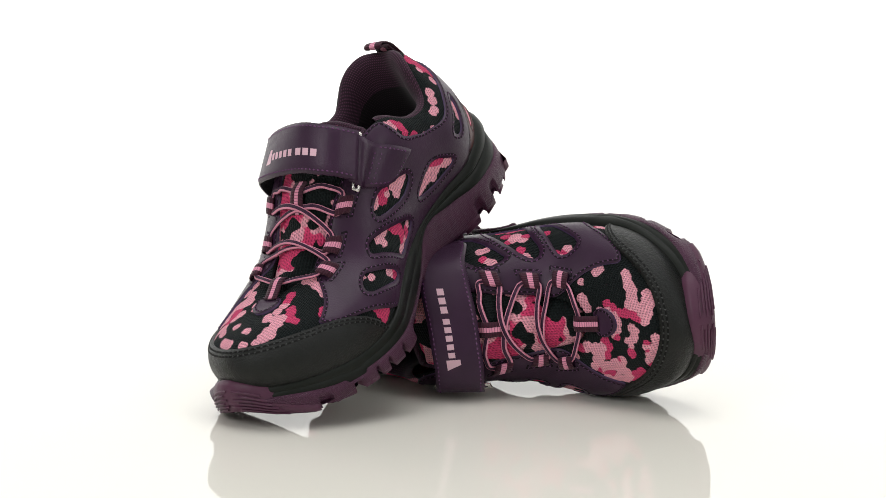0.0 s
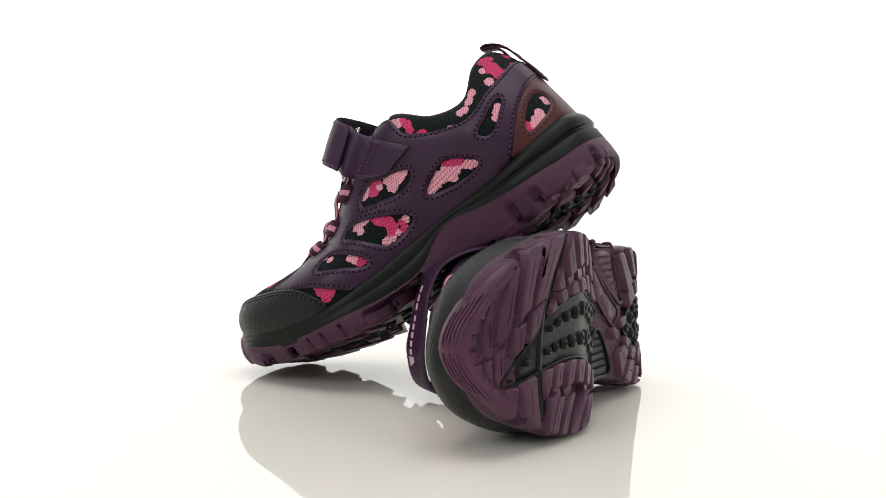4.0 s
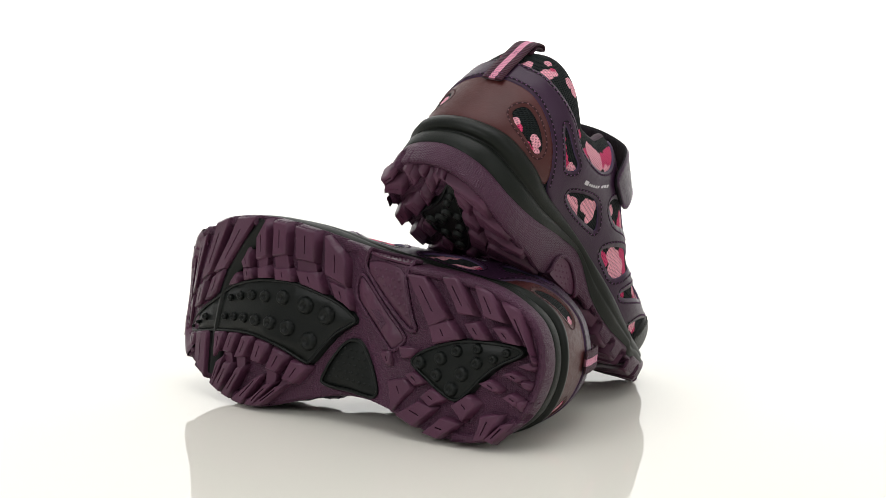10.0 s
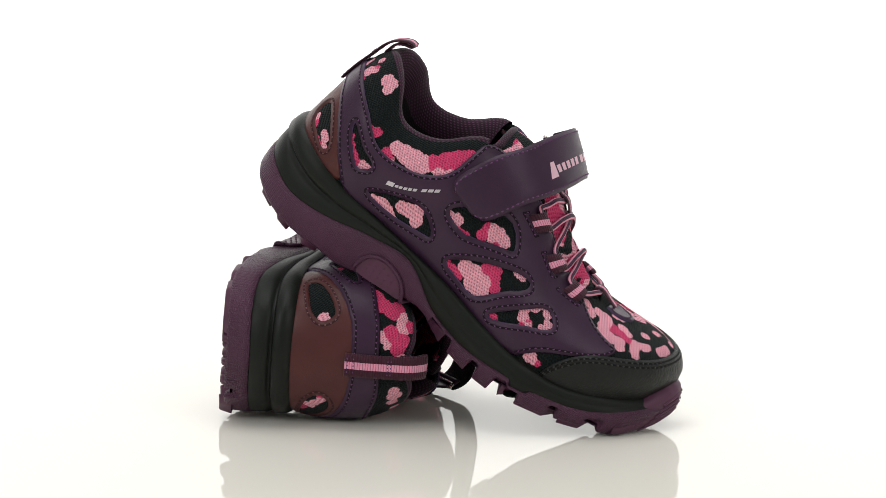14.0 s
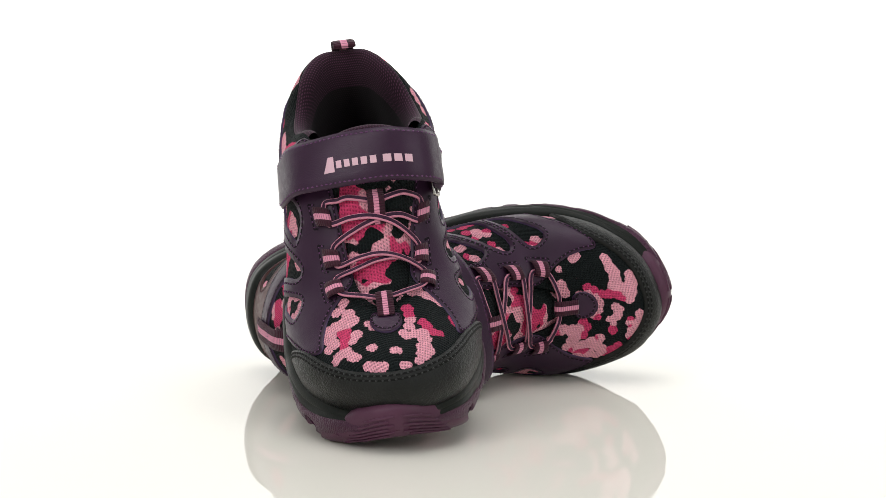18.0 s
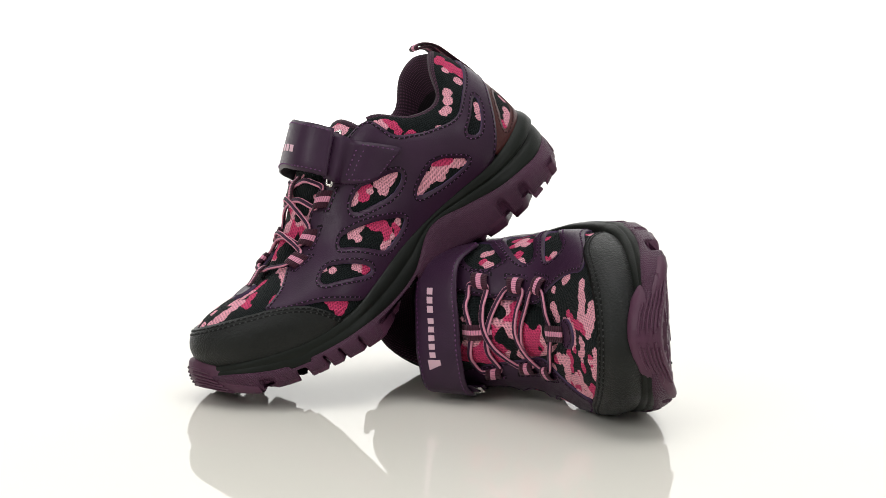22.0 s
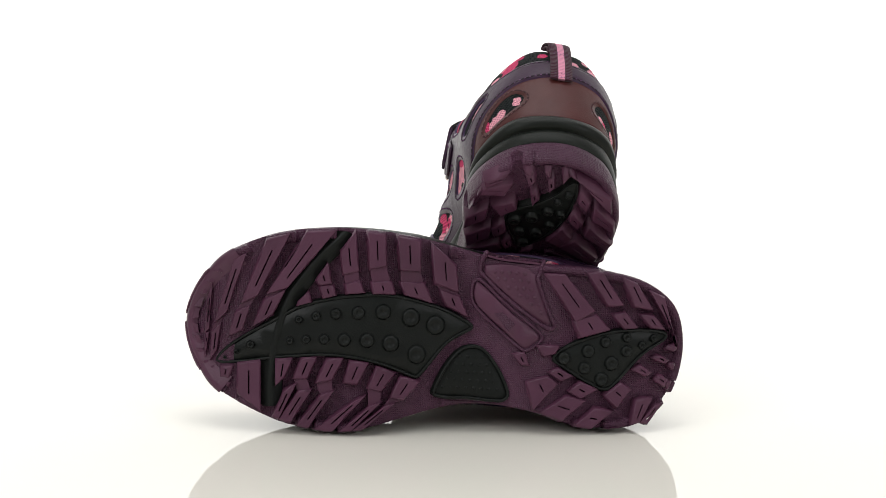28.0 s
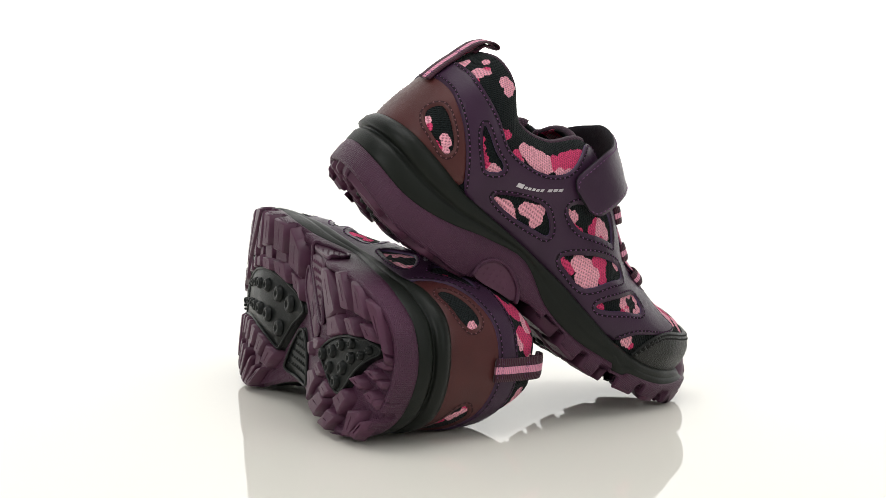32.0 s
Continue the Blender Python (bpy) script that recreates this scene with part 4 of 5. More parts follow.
def tongue(shoe):
    c = smooth_line(TONGUE, 30)
    wide = np.interp(c[:, 0], [72, 80, 100, 112, 140, 152], [17, 21, 20, 17, 12.5, 6])
    ys = np.linspace(-1, 1, 13)
    out, back = [], []
    for s in ys:
        drop = 8.0 * s * s
        out.append(c + np.stack([0 * wide, s * wide, -drop + 0 * wide], 1))
        back.append(c + np.stack([-1.6 + 0 * wide, s * wide * 0.98, -drop - 2.8 + 0 * wide], 1))
    P = np.stack(out + back[::-1], 0)
    pts, faces = sheet(P, True, True)
    m, n = len(c), len(out) * 2
    faces.append(tuple(i * m + m - 1 for i in range(n)))
    ob = part("tongue", pts, faces, CAMO_TONGUE, shoe, "padded camouflage tongue", uv=np.stack([pts[:, 0], pts[:, 1]], 1), rest=True)
    rim = [c[-1] + [0.5, s * wide[-1], -6.5 * s * s - 1.0] for s in ys]
    rim = [c[-8] + [0, -wide[-8] - 0.4, -7.5]] + rim + [c[-8] + [0, wide[-8] + 0.4, -7.5]]
    p, f, uv = tube(rim, 1.8, 8, n=50)
    part("tongue_binding", p, f, LINING, ob, "plum mesh binding", uv=uv * [15, 1])
    return ob


STRAP_BACK = [(70, 38.5, 61.5), (73.5, 38, 71), (79.3, 34.5, 81.5), (86, 26.5, 89), (91, 12.5, 95.3), (95.8, -5, 99.8), (96.6, -15, 98.4), (94.8, -22.5, 95.0), (90, -28, 88)]
STRAP_FRONT = [(90, 39, 55.5), (95.5, 37.5, 63.5), (101, 33, 73), (105.8, 25.5, 78.5), (110.2, 12, 83.7), (113, -5, 87.0), (113.8, -15.5, 86.0), (111.6, -23.5, 82), (106.5, -29.5, 74)]


def strap(shoe):
    a, b = smooth_line(STRAP_BACK, 44), smooth_line(STRAP_FRONT, 44)
    if SIDE > 0:                                # the left shoe's strap is pulled tighter
        for line in (a, b):
            line[:, 2] -= 5.0 * np.exp(-((line[:, 1] + 3) / 26) ** 2)
            line[:, 0] -= 1.0
            line[:, 1] -= 3.5 * ease(-line[:, 1], 5, 25)
    else:
        for line in (a, b):
            line[:, 1] += 1.5 * ease(line[:, 1], 8, 34) - 2.2 * ease(-line[:, 1], 0, 20)
    w = np.clip(np.linspace(0, 1, 44) / 0.07, 0, 1)[:, None]
    w = 1 - np.sqrt(1 - (1 - w) ** 2)           # rounded free end
    mid = (a + b) / 2
    a, b = a + (mid - a) * w * 0.45, b + (mid - b) * w * 0.45
    pts, faces, uv, half, m = band(b, a, 2.0, 10)
    slots = [0 if f[0] // m < half else 1 for f in faces]
    ob = part("strap", pts, faces, [HOOK, LEATHER], shoe, "wide plum leather hook-and-loop strap", uv=uv, slots=slots)
    part("stitching", *join(*[line_stitches(a + (b - a) * s, b - a) for s in (0.075, 0.925)]), THREAD, ob, smooth=False, kind="stuff")
    emblem(ob, mid, a, b)
    # ring, and the sewn tab that holds it
    out = 3.0 if SIDE > 0 else 1.6
    r0, r1 = np.array([89.8, -27.4 - out, 85.6]), np.array([106.0, -29.0 - out, 71.8])
    ax = (r1 - r0) / np.linalg.norm(r1 - r0)
    side = np.array([0.25, -0.55, -0.8])
    side -= ax * (side @ ax)
    side /= np.linalg.norm(side)
    r0, r1 = r0 - side * 1.2 + np.array([-0.5, 1.8, -1.0]) + ax, r1 - side * 1.2 + np.array([-0.5, 1.8, -1.0]) - ax * 0.5
    loop = [r0, r0 - ax * 1.7 + side * 0.3, r0 - ax * 1.9 + side * 1.5, r0 - ax * 0.6 + side * 2.6, r1 + ax * 0.6 + side * 2.6, r1 + ax * 1.9 + side * 1.5, r1 + ax * 1.7 + side * 0.3, r1, r0]
    p, f, uv = tube(loop, 0.8, 8, n=60)
    part("ring", p, f, STEEL, ob, "steel D-ring")


def line_stitches(line, across, gap=2.3, length=1.7, rise=0.98, wide=0.36, outer=(0, 0, 1)):
    """Stitches along a space line; across gives the band's width direction."""
    along = np.gradient(line, axis=0)
    nor = np.cross(along, across)
    nor /= -np.linalg.norm(nor, axis=1, keepdims=True)
    nor *= np.sign(nor[len(nor) // 2] @ np.array(outer, float))
    run = np.concatenate([[0], np.cumsum(np.linalg.norm(np.diff(line, axis=0), axis=1))])
    at = lambda q, arr: np.array([np.interp(q, run, arr[:, k]) for k in range(3)])
    pts, faces = [], []
    for d in np.arange(gap, run[-1] - gap, gap):
        e = at(d, nor)
        a, b, m = at(d - length / 2, line) + e * (rise - 0.25), at(d + length / 2, line) + e * (rise - 0.25), at(d, line) + e * (rise + 0.25)
        s = np.cross(e, b - a)
        s *= wide / max(np.linalg.norm(s), 1e-6)
        k = len(pts)
        pts += [a, m - s, m + e * 0.1, m + s, b]
        faces += [(k, k + 1, k + 2), (k, k + 2, k + 3), (k + 4, k + 2, k + 1), (k + 4, k + 3, k + 2)]
    return np.array(pts), faces


def emblem(strap_part, mid, a, b):
    """Pink print: one slanted badge and eight plain blocks along the strap."""
    n = len(mid)
    run = np.concatenate([[0], np.cumsum(np.linalg.norm(np.diff(mid, axis=0), axis=1))])
    at = lambda q, arr: np.array([np.interp(q, run, arr[:, k]) for k in range(3)])
    start, end = (float(np.interp(-q, -mid[:, 1], run)) for q in (22.0, -17.5))
    spans = [(0.0, 0.135, 0.27, 0.56, 0.07)] + [(0.16 + k * 0.096, 0.225 + k * 0.096, 0.33, 0.47, 0.0) for k in range(5)] + [(0.675 + k * 0.115, 0.76 + k * 0.115, 0.33, 0.47, 0.0) for k in range(3)]
    pts, faces = [], []
    for s0, s1, c0, c1, slant in spans:
        if SIDE > 0:                      # reads from the medial side on the left shoe
            s0, s1 = 1 - s0, 1 - s1
        flip = -1 if SIDE > 0 else 1
        k = len(pts)
        for i in range(5):
            for c, left in ((c0, s0), ((c0 + c1) / 2, s0 + flip * slant / 2), (c1, s0 + flip * slant)):
                if SIDE > 0:
                    c = 1 - c
                q = start + (end - start) * (left + (s1 - left) * i / 4)
                m0, e = at(q, b + (a - b) * c), np.cross(at(q, np.gradient(mid, axis=0)), at(q, a - b))
                e /= np.linalg.norm(e)
                e *= np.sign(e[2]) if abs(e[2]) > 0.2 else np.sign(e[1] * m0[1])
                pts.append(m0 + e * 1.16)
        faces += [(k + 3 * i + j, k + 3 * i + j + 3, k + 3 * i + j + 4, k + 3 * i + j + 1) for i in range(4) for j in range(2)]
    part("print", pts, faces, PINK_PRINT, strap_part, "pale pink printed mark", smooth=False)


def on_side(x, z, lift):
    """Point on the medial side of the upper at x and z."""
    u, h = np.meshgrid(np.linspace(16.5, 20.5, 81), np.linspace(0.3, 1.0, 71))
    p = shell(u.ravel(), h.ravel(), lift)
    return p[np.argmin((p[:, 0] - x) ** 2 + (p[:, 2] - z) ** 2)]


def ring_tab(shoe):
    """Leather tab that comes from the ring and is sewn to the side."""
    back = [(90.6, -26.0, 88.6), (89.0, -29.6, 84.2), on_side(84.5, 77.5, 3.0), on_side(79.0, 71.5, 2.6), on_side(72.5, 65.6, 2.4), on_side(70.0, 62.2, 2.2)]
    front = [(106.8, -27.6, 74.6), (105.2, -31.0, 70.2), on_side(101.5, 66.5, 3.0), on_side(97.5, 63.0, 2.6), on_side(93.5, 60.0, 2.4), on_side(87.0, 57.6, 2.2)]
    a, b = smooth_line(front, 26), smooth_line(back, 26)
    pts, faces, uv, *_ = band(a, b, 1.5, 8)
    ob = part("ring_tab", pts, faces, LEATHER, shoe, "plum leather tab that holds the ring", uv=uv)
    lines = [(a + (b - a) * k)[11:25] for k in (0.09, 0.91)]
    for k in (11, 13, 24):
        q = np.linspace(0.1, 0.9, 14)[:, None]
        lines.append(a[k] + (b[k] - a[k]) * q)
    runs = [line_stitches(l, (b - a)[11:25] if i < 2 else np.repeat((b - a)[:1] * 0 + (a[24] - a[11]), 14, 0), rise=0.72, outer=(0, -1, 0)) for i, l in enumerate(lines)]
    part("stitching", *join(*runs), THREAD, ob, smooth=False, kind="stuff")


LOOPS = [(6.9, 0.86), (7.72, 0.86), (8.5, 0.82), (17.03, 0.88), (16.18, 0.90), (15.53, 0.84)]


def lace_loops(shoe):
    for u, h in LOOPS:
        toe = 1 if u < 12 else -1
        hs = np.array([h - 0.065, h - 0.06, h - 0.03, h + 0.025, h + 0.06, h + 0.065, h + 0.03])
        lifts = np.array([1.5, 2.4, 3.8, 4.4, 3.8, 2.5, 1.7])
        du = 4.0 / np.linalg.norm(shell(u + 0.5, h) - shell(u - 0.5, h))
        lean = toe * 1.9 * (hs - h)
        a, b = (smooth_line(shell(u + lean + k * du, hs, lifts), 18) for k in (-1, 1))
        pts, faces, uv, *_ = band(a, b, 0.9, 6)
        part("lace_loop", pts, faces, WEB, shoe, "burgundy webbing loop with a pink stripe", uv=uv)
        box = [(u + toe * 1.9 * d + k * 1.3 * du, h + d) for k, d in ((-1, -0.045), (-1, -0.1), (1, -0.1), (1, -0.045))]
        sewn(shoe, [dense(np.array(box) * SCALE, 1.0)[:-8] / SCALE], closed=False)
    for name, mid in (("top_loop", [(105, 0, 78.2), (109, 0, 77.5), (113, 0, 77.6), (117, 0, 74.8), (119.5, 0, 71.3)]),
                      ("toe_loop", [(157, 0.5, 54.0), (152.5, 0.5, 56.0), (148.5, 0.5, 57.8), (145.5, 0.5, 57.4), (145.5, 0.5, 55.0)])):
        m = smooth_line(mid, 16)
        pts, faces, uv, *_ = band(m + [0, -3.6, 0], m + [0, 3.6, 0], 0.9, 4)
        part("lace_loop", pts, faces, WEB, shoe, "burgundy webbing loop with a pink stripe", uv=uv)


def laces(shoe):
    """One elastic cord: down through the side loops, round the toe loop and up again."""
    ends = []
    for u, h in LOOPS:
        toe = 0.4 if u < 12 else -0.4
        c = shell(u, h + 0.03, 2.8)
        v = shell(u + toe, h) - shell(u - toe, h)
        v /= np.linalg.norm(v)
        inner = np.array([0, -np.sign(c[1]) * 1.2, 0.2])
        ends.append((c - v * 4.4 + inner, c, c + v * 4.4 + inner))
    (l1, l2, l3, m1, m2, m3) = ends
    ridge = np.array(TONGUE)[::-1]

    def across(a, b, rise):
        out = []
        for s, k in ((0.25, 0.6), (0.5, 1.0), (0.75, 0.6)):
            p = a * (1 - s) + b * s
            top = np.interp(p[0], ridge[:, 0], ridge[:, 2]) - 0.02 * p[1] ** 2 + 1.3
            p[2] = max(p[2], top) + rise * k
            out.append(p)
        return out

    top, toe = np.array([112.5, 0, 76.2]), np.array([147.5, 0.5, 56.2])
    run = [top, *across(top, l1[0], 0.4)[1:], *l1, *across(l1[2], m2[0], 1.7), *m2, *across(m2[2], l3[0], 0.0), *l3,
           l3[2] * 0.5 + toe * 0.5 + [1.5, 0, 1.0], toe + [0, 3.0, 0.2], toe + [0, -3.0, 0.2], m3[2] * 0.5 + toe * 0.5 + [1.5, 0, 1.0],
           *m3[::-1], *across(m3[0], l2[2], 1.9), *l2[::-1], *across(l2[0], m1[2], 0.0), *m1[::-1], *across(m1[0], top, 0.4)[:2], top]
    p, f, uv = tube(run, 1.2, 12, 0.85, 420)
    part("lace", p, f, LACE, shoe, "striped pink and plum elastic lace", uv=uv)


def heel_tag(shoe):
    h = np.linspace(0.4, 1.0, 61)
    back = shell(0 * h, h, 2.1)
    low = [(float(np.interp(z, back[:, 2], back[:, 0])), 0, z) for z in (61, 66, 71, 76)]
    m = smooth_line(low + [(6.4, 0, 81), (8.6, 0, 85.5), (12.0, 0, 89.0), (16.3, 0, 91.2), (19.2, 0, 91.2), (19.3, 0, 89.9), (15.4, 0, 89.0), (11.8, 0, 86.6), (10, 0, 82)], 50)
    pts, faces, uv, *_ = band(m + [0, -5.2, 0], m + [0, 5.2, 0], 1.1, 6)
    ob = part("pull_tab", pts, faces, WEB, shoe, "burgundy webbing heel pull tab with a pink stripe", uv=uv)
    rows = []
    for z in (62.5, 64.5, 78.5, 80.0):
        k = int(np.argmin(np.abs(m[:26, 2] - z)))
        row = m[k] + np.linspace(-4.6, 4.6, 12)[:, None] * [0, 1, 0]
        rows.append(line_stitches(row, np.repeat((m[k + 1] - m[k])[None], 12, 0), gap=1.5, length=1.3, rise=0.55, wide=0.3, outer=(-1, 0, 0.2)))
    part("stitching", *join(*rows), THREAD, ob, smooth=False, kind="stuff")


def side_print(shoe):
    """Small silver print on the lateral panel."""
    u0, h0, u1, h1 = 3.68, 0.385, 4.78, 0.5
    pts, faces = [], []
    spans = [(0.0, 0.15, -0.5, 0.62)] + [(0.18 + k * 0.088, 0.245 + k * 0.088, -0.32, 0.32) for k in range(5)] + [(0.68 + k * 0.11, 0.765 + k * 0.11, -0.32, 0.32) for k in range(3)]
    for s0, s1, c0, c1 in spans:
        k = len(pts)
        for s, c in ((s0, c0), (s1, c0), (s1, c1), (s0, c1)):
            pts.append(shell(u0 + (u1 - u0) * s, h0 + (h1 - h0) * s + c * 0.040, 1.62))
        faces.append((k + 3, k + 2, k + 1, k))
    part("print", pts, faces, SILVER_PRINT, shoe, "small silver printed mark", smooth=False)


# ---- tread (mm: x to the toe, y lateral) ----
LUGS_TOE = [
    [(198.9, 11.2), (194.9, 18.6), (195.4, -1.5), (199.8, -2.9)],
    [(198.5, -3.4), (195.6, -3.4), (197.2, -13.3), (199.0, -15.3)],
    [(184.9, 28.9), (178.5, 31.9), (186.6, 6.5), (190.9, 2.3)],
    [(192.5, -2.6), (188.7, 1.4), (189.7, -9.9), (192.5, -14.3)],
    [(171.8, 36.4), (163.3, 38.8), (175.1, 14.5), (181.0, 11.0)],
    [(183.1, 6.8), (177.9, 9.6), (180.3, -0.7), (185.3, -3.5)],
    [(156.5, 41.6), (146.7, 43.4), (163.8, 18.6), (171.3, 15.7)],
    [(172.7, 12.3), (165.0, 16.9), (169.1, 6.5), (176.2, 1.5)],
]
LUGS_LATERAL = [
    [(159.0, 13.0), (155.5, 17.0), (153.7, 12.9), (159.8, 10.9)],
    [(152.4, 22.4), (148.1, 29.2), (146.0, 21.1), (150.6, 20.1)],
    [(150.6, 19.7), (145.5, 20.5), (143.9, 16.4), (149.1, 14.8)],
    [(142.9, 34.7), (136.8, 41.4), (135.3, 27.4), (141.4, 25.4)],
    [(140.2, 21.3), (134.8, 23.0), (132.4, 18.3), (139.5, 17.3)],
    [(132.2, 41.7), (124.5, 42.8), (124.0, 30.0), (130.7, 28.4)],
    [(129.4, 22.7), (121.7, 23.5), (119.5, 18.5), (128.4, 18.0)],
    [(119.2, 41.3), (110.6, 39.4), (109.4, 28.4), (117.9, 28.7)],
    [(117.4, 23.3), (107.7, 23.7), (103.5, 15.6), (114.9, 18.2)],
    [(105.5, 36.4), (94.5, 31.4), (92.8, 20.8), (103.0, 23.9)],
    [(100.3, 21.0), (92.4, 18.9), (88.3, 10.7), (97.4, 14.6)],
]
LUGS_MEDIAL = [
    [(197.6, -18.6), (190.4, -17.1), (192.0, -22.8), (194.4, -22.4)],
    [(187.6, -16.3), (182.9, -15.8), (184.3, -21.2), (187.8, -21.5)],
    [(187.7, -23.4), (183.5, -23.0), (184.5, -29.9), (188.5, -28.7)],
    [(181.1, -14.9), (173.0, -13.1), (171.8, -33.5), (180.9, -31.0)],
    [(166.8, -11.9), (160.4, -11.0), (162.9, -18.7), (166.2, -22.7)],
    [(163.0, -24.8), (158.1, -21.4), (163.6, -34.3), (165.6, -33.0)],
    [(156.4, -10.7), (150.4, -9.9), (153.6, -18.8), (159.2, -19.2)],
    [(157.2, -24.4), (151.9, -23.8), (158.7, -38.4), (162.8, -36.6)],
    [(146.0, -10.5), (139.6, -9.6), (143.6, -18.8), (149.8, -20.2)],
    [(147.9, -25.4), (142.7, -23.4), (152.3, -40.6), (157.0, -39.7)],
]
LUGS_MEDIAL_REAR = [
    [(136.5, -10.6), (129.0, -10.9), (133.1, -19.8), (138.5, -19.4)],
    [(133.9, -26.9), (129.4, -24.3), (141.2, -40.2), (148.1, -40.7)],
    [(125.4, -12.3), (117.6, -14.4), (122.9, -22.3), (128.4, -21.2)],
    [(127.9, -28.9), (122.8, -26.8), (133.8, -39.1), (140.0, -40.2)],
    [(115.1, -16.0), (107.0, -17.7), (113.1, -25.4), (118.7, -24.5)],
    [(121.5, -28.6), (116.9, -26.9), (127.9, -37.1), (134.3, -39.3)],
]
LUGS_HEEL_LATERAL = [
    [(56.3, 29.7), (48.5, 30.1), (35.8, 16.6), (43.1, 11.8)],
    [(43.1, 11.3), (34.5, 14.3), (28.4, 8.6), (40.3, 4.8)],
    [(38.4, 31.3), (32.7, 32.1), (23.2, 19.6), (29.8, 19.1)],
    [(26.3, 14.7), (21.4, 15.9), (15.9, 10.1), (21.7, 9.4)],
    [(23.1, 30.2), (17.2, 28.3), (9.9, 18.3), (17.9, 19.2)],
    [(13.9, 15.2), (8.6, 15.4), (3.3, 10.0), (9.6, 10.3)],
    [(10.6, 25.0), (4.2, 22.8), (-6.6, 3.6), (-2.6, 6.0)],
]
LUGS_HEEL_MEDIAL = [
    [(68.1, -4.2), (63.5, -3.2), (61.5, -8.1), (64.6, -8.3)],
    [(58.0, 0.1), (49.5, 0.6), (50.8, -2.6), (55.4, -4.1)],
    [(61.6, -15.3), (53.5, -12.8), (49.3, -15.4), (58.9, -24.0)],
    [(52.6, -10.8), (49.0, -8.9), (43.1, -11.7), (47.7, -14.1)],
    [(55.6, -28.1), (44.9, -20.7), (37.4, -22.1), (47.5, -32.1)],
    [(43.6, -18.2), (39.1, -14.3), (32.4, -16.8), (38.7, -21.0)],
    [(41.5, -33.7), (32.6, -25.2), (25.1, -26.1), (34.5, -35.1)],
    [(28.1, -19.0), (21.9, -14.0), (17.5, -16.4), (22.8, -23.9)],
    [(25.6, -34.8), (19.2, -29.0), (14.7, -30.9), (17.0, -34.5)],
    [(14.5, -21.0), (7.4, -19.7), (12.7, -28.9), (17.5, -28.3)],
]
LUGS_HEEL_BACK = [
    [(6.4, -23.3), (0.2, -22.1), (8.6, -30.6), (11.8, -29.7)],
    [(16.8, -8.0), (12.9, -6.0), (8.2, -8.8), (10.5, -10.3)],
    [(6.6, -11.9), (3.8, -9.9), (0.4, -11.8), (1.5, -14.8)],
    [(0.9, -12.3), (-4.9, -12.6), (-4.3, -16.0), (0.7, -15.0)],
    [(7.8, -2.7), (4.4, -1.4), (0.4, -3.3), (2.2, -5.0)],
    [(2.1, 1.5), (-1.9, 3.5), (-4.4, 1.6), (-2.2, 0.4)],
    [(0.3, -4.5), (-2.9, -5.0), (-2.2, -7.4), (0.2, -6.2)],
]
FORE_INSERT = [(191.0, -16.0), (187.3, -9.1), (178.4, -1.7), (170.5, 3.5), (163.8, 8.0), (158.9, 11.2), (146.8, 15.2), (133.1, 17.7), (119.0, 18.3), (102.9, 14.9), (94.0, 11.9), (86.4, 8.0), (85.1, 5.6), (88.6, 3.6), (95.7, -0.8), (101.4, -8.1), (107.1, -16.0), (109.5, -16.5), (119.4, -12.5), (131.4, -9.6), (145.4, -8.8), (156.9, -10.1), (166.2, -11.4), (174.2, -13.2), (180.0, -14.4)]
ARCH_INSERT = [(101.2, -23.5), (100.7, -19.9), (96.3, -10.4), (90.6, -3.0), (84.7, -1.0), (79.7, -2.5), (73.2, -10.5), (69.1, -18.7), (68.4, -22.2), (71.1, -24.8), (77.1, -24.7), (86.9, -24.1), (94.1, -24.7)]
HEEL_INSERT = [(53.5, -4.9), (45.5, 1.4), (31.5, 7.2), (19.2, 9.3), (3.3, 9.5), (0.3, 6.0), (10.7, 0.1), (16.9, -6.1), (22.7, -13.5), (27.4, -18.0), (35.0, -15.3), (44.8, -9.9)]
LOGO_PLATE = [(85.8, 25.4), (83.6, 25.4), (72.5, 15.4), (57.4, 4.6), (57.2, 2.6), (62.0, -1.4), (64.2, -1.6), (83.6, 14.2), (86.2, 18.6)]
DOT_PLATE = [(85.5, 31.9), (71.2, 34.2), (60.4, 31.1), (58.3, 24.0), (52.0, 8.9), (56.7, 9.3), (70.2, 18.5)]
GROOVE = [(140.5, 43.5), (145.5, 38.0), (152.4, 30.6), (162.6, 14.7), (167.3, -3.3), (168.5, -22.2), (167.8, -31.5)]
STUD_F = [(158.5, 5.3), (151.5, 7.2), (143.4, 8.7), (134.2, 9.7), (124.0, 10.7), (112.3, 8.9), (101.6, 6.2), (161.7, -3.8), (155.0, -2.9), (147.6, -2.2), (139.3, -1.9), (130.0, -1.5), (120.1, -2.2), (108.9, -6.4), (186.2, -12.8), (182.1, -10.1), (176.7, -6.6)]
STUD_H = [(46.8, -4.5), (36.6, -1.0), (37.8, -8.2), (29.3, 3.2), (26.2, -5.7), (30.2, -12.6), (19.9, -0.2), (20.2, 5.6), (13.0, 2.5), (7.9, 5.8)]


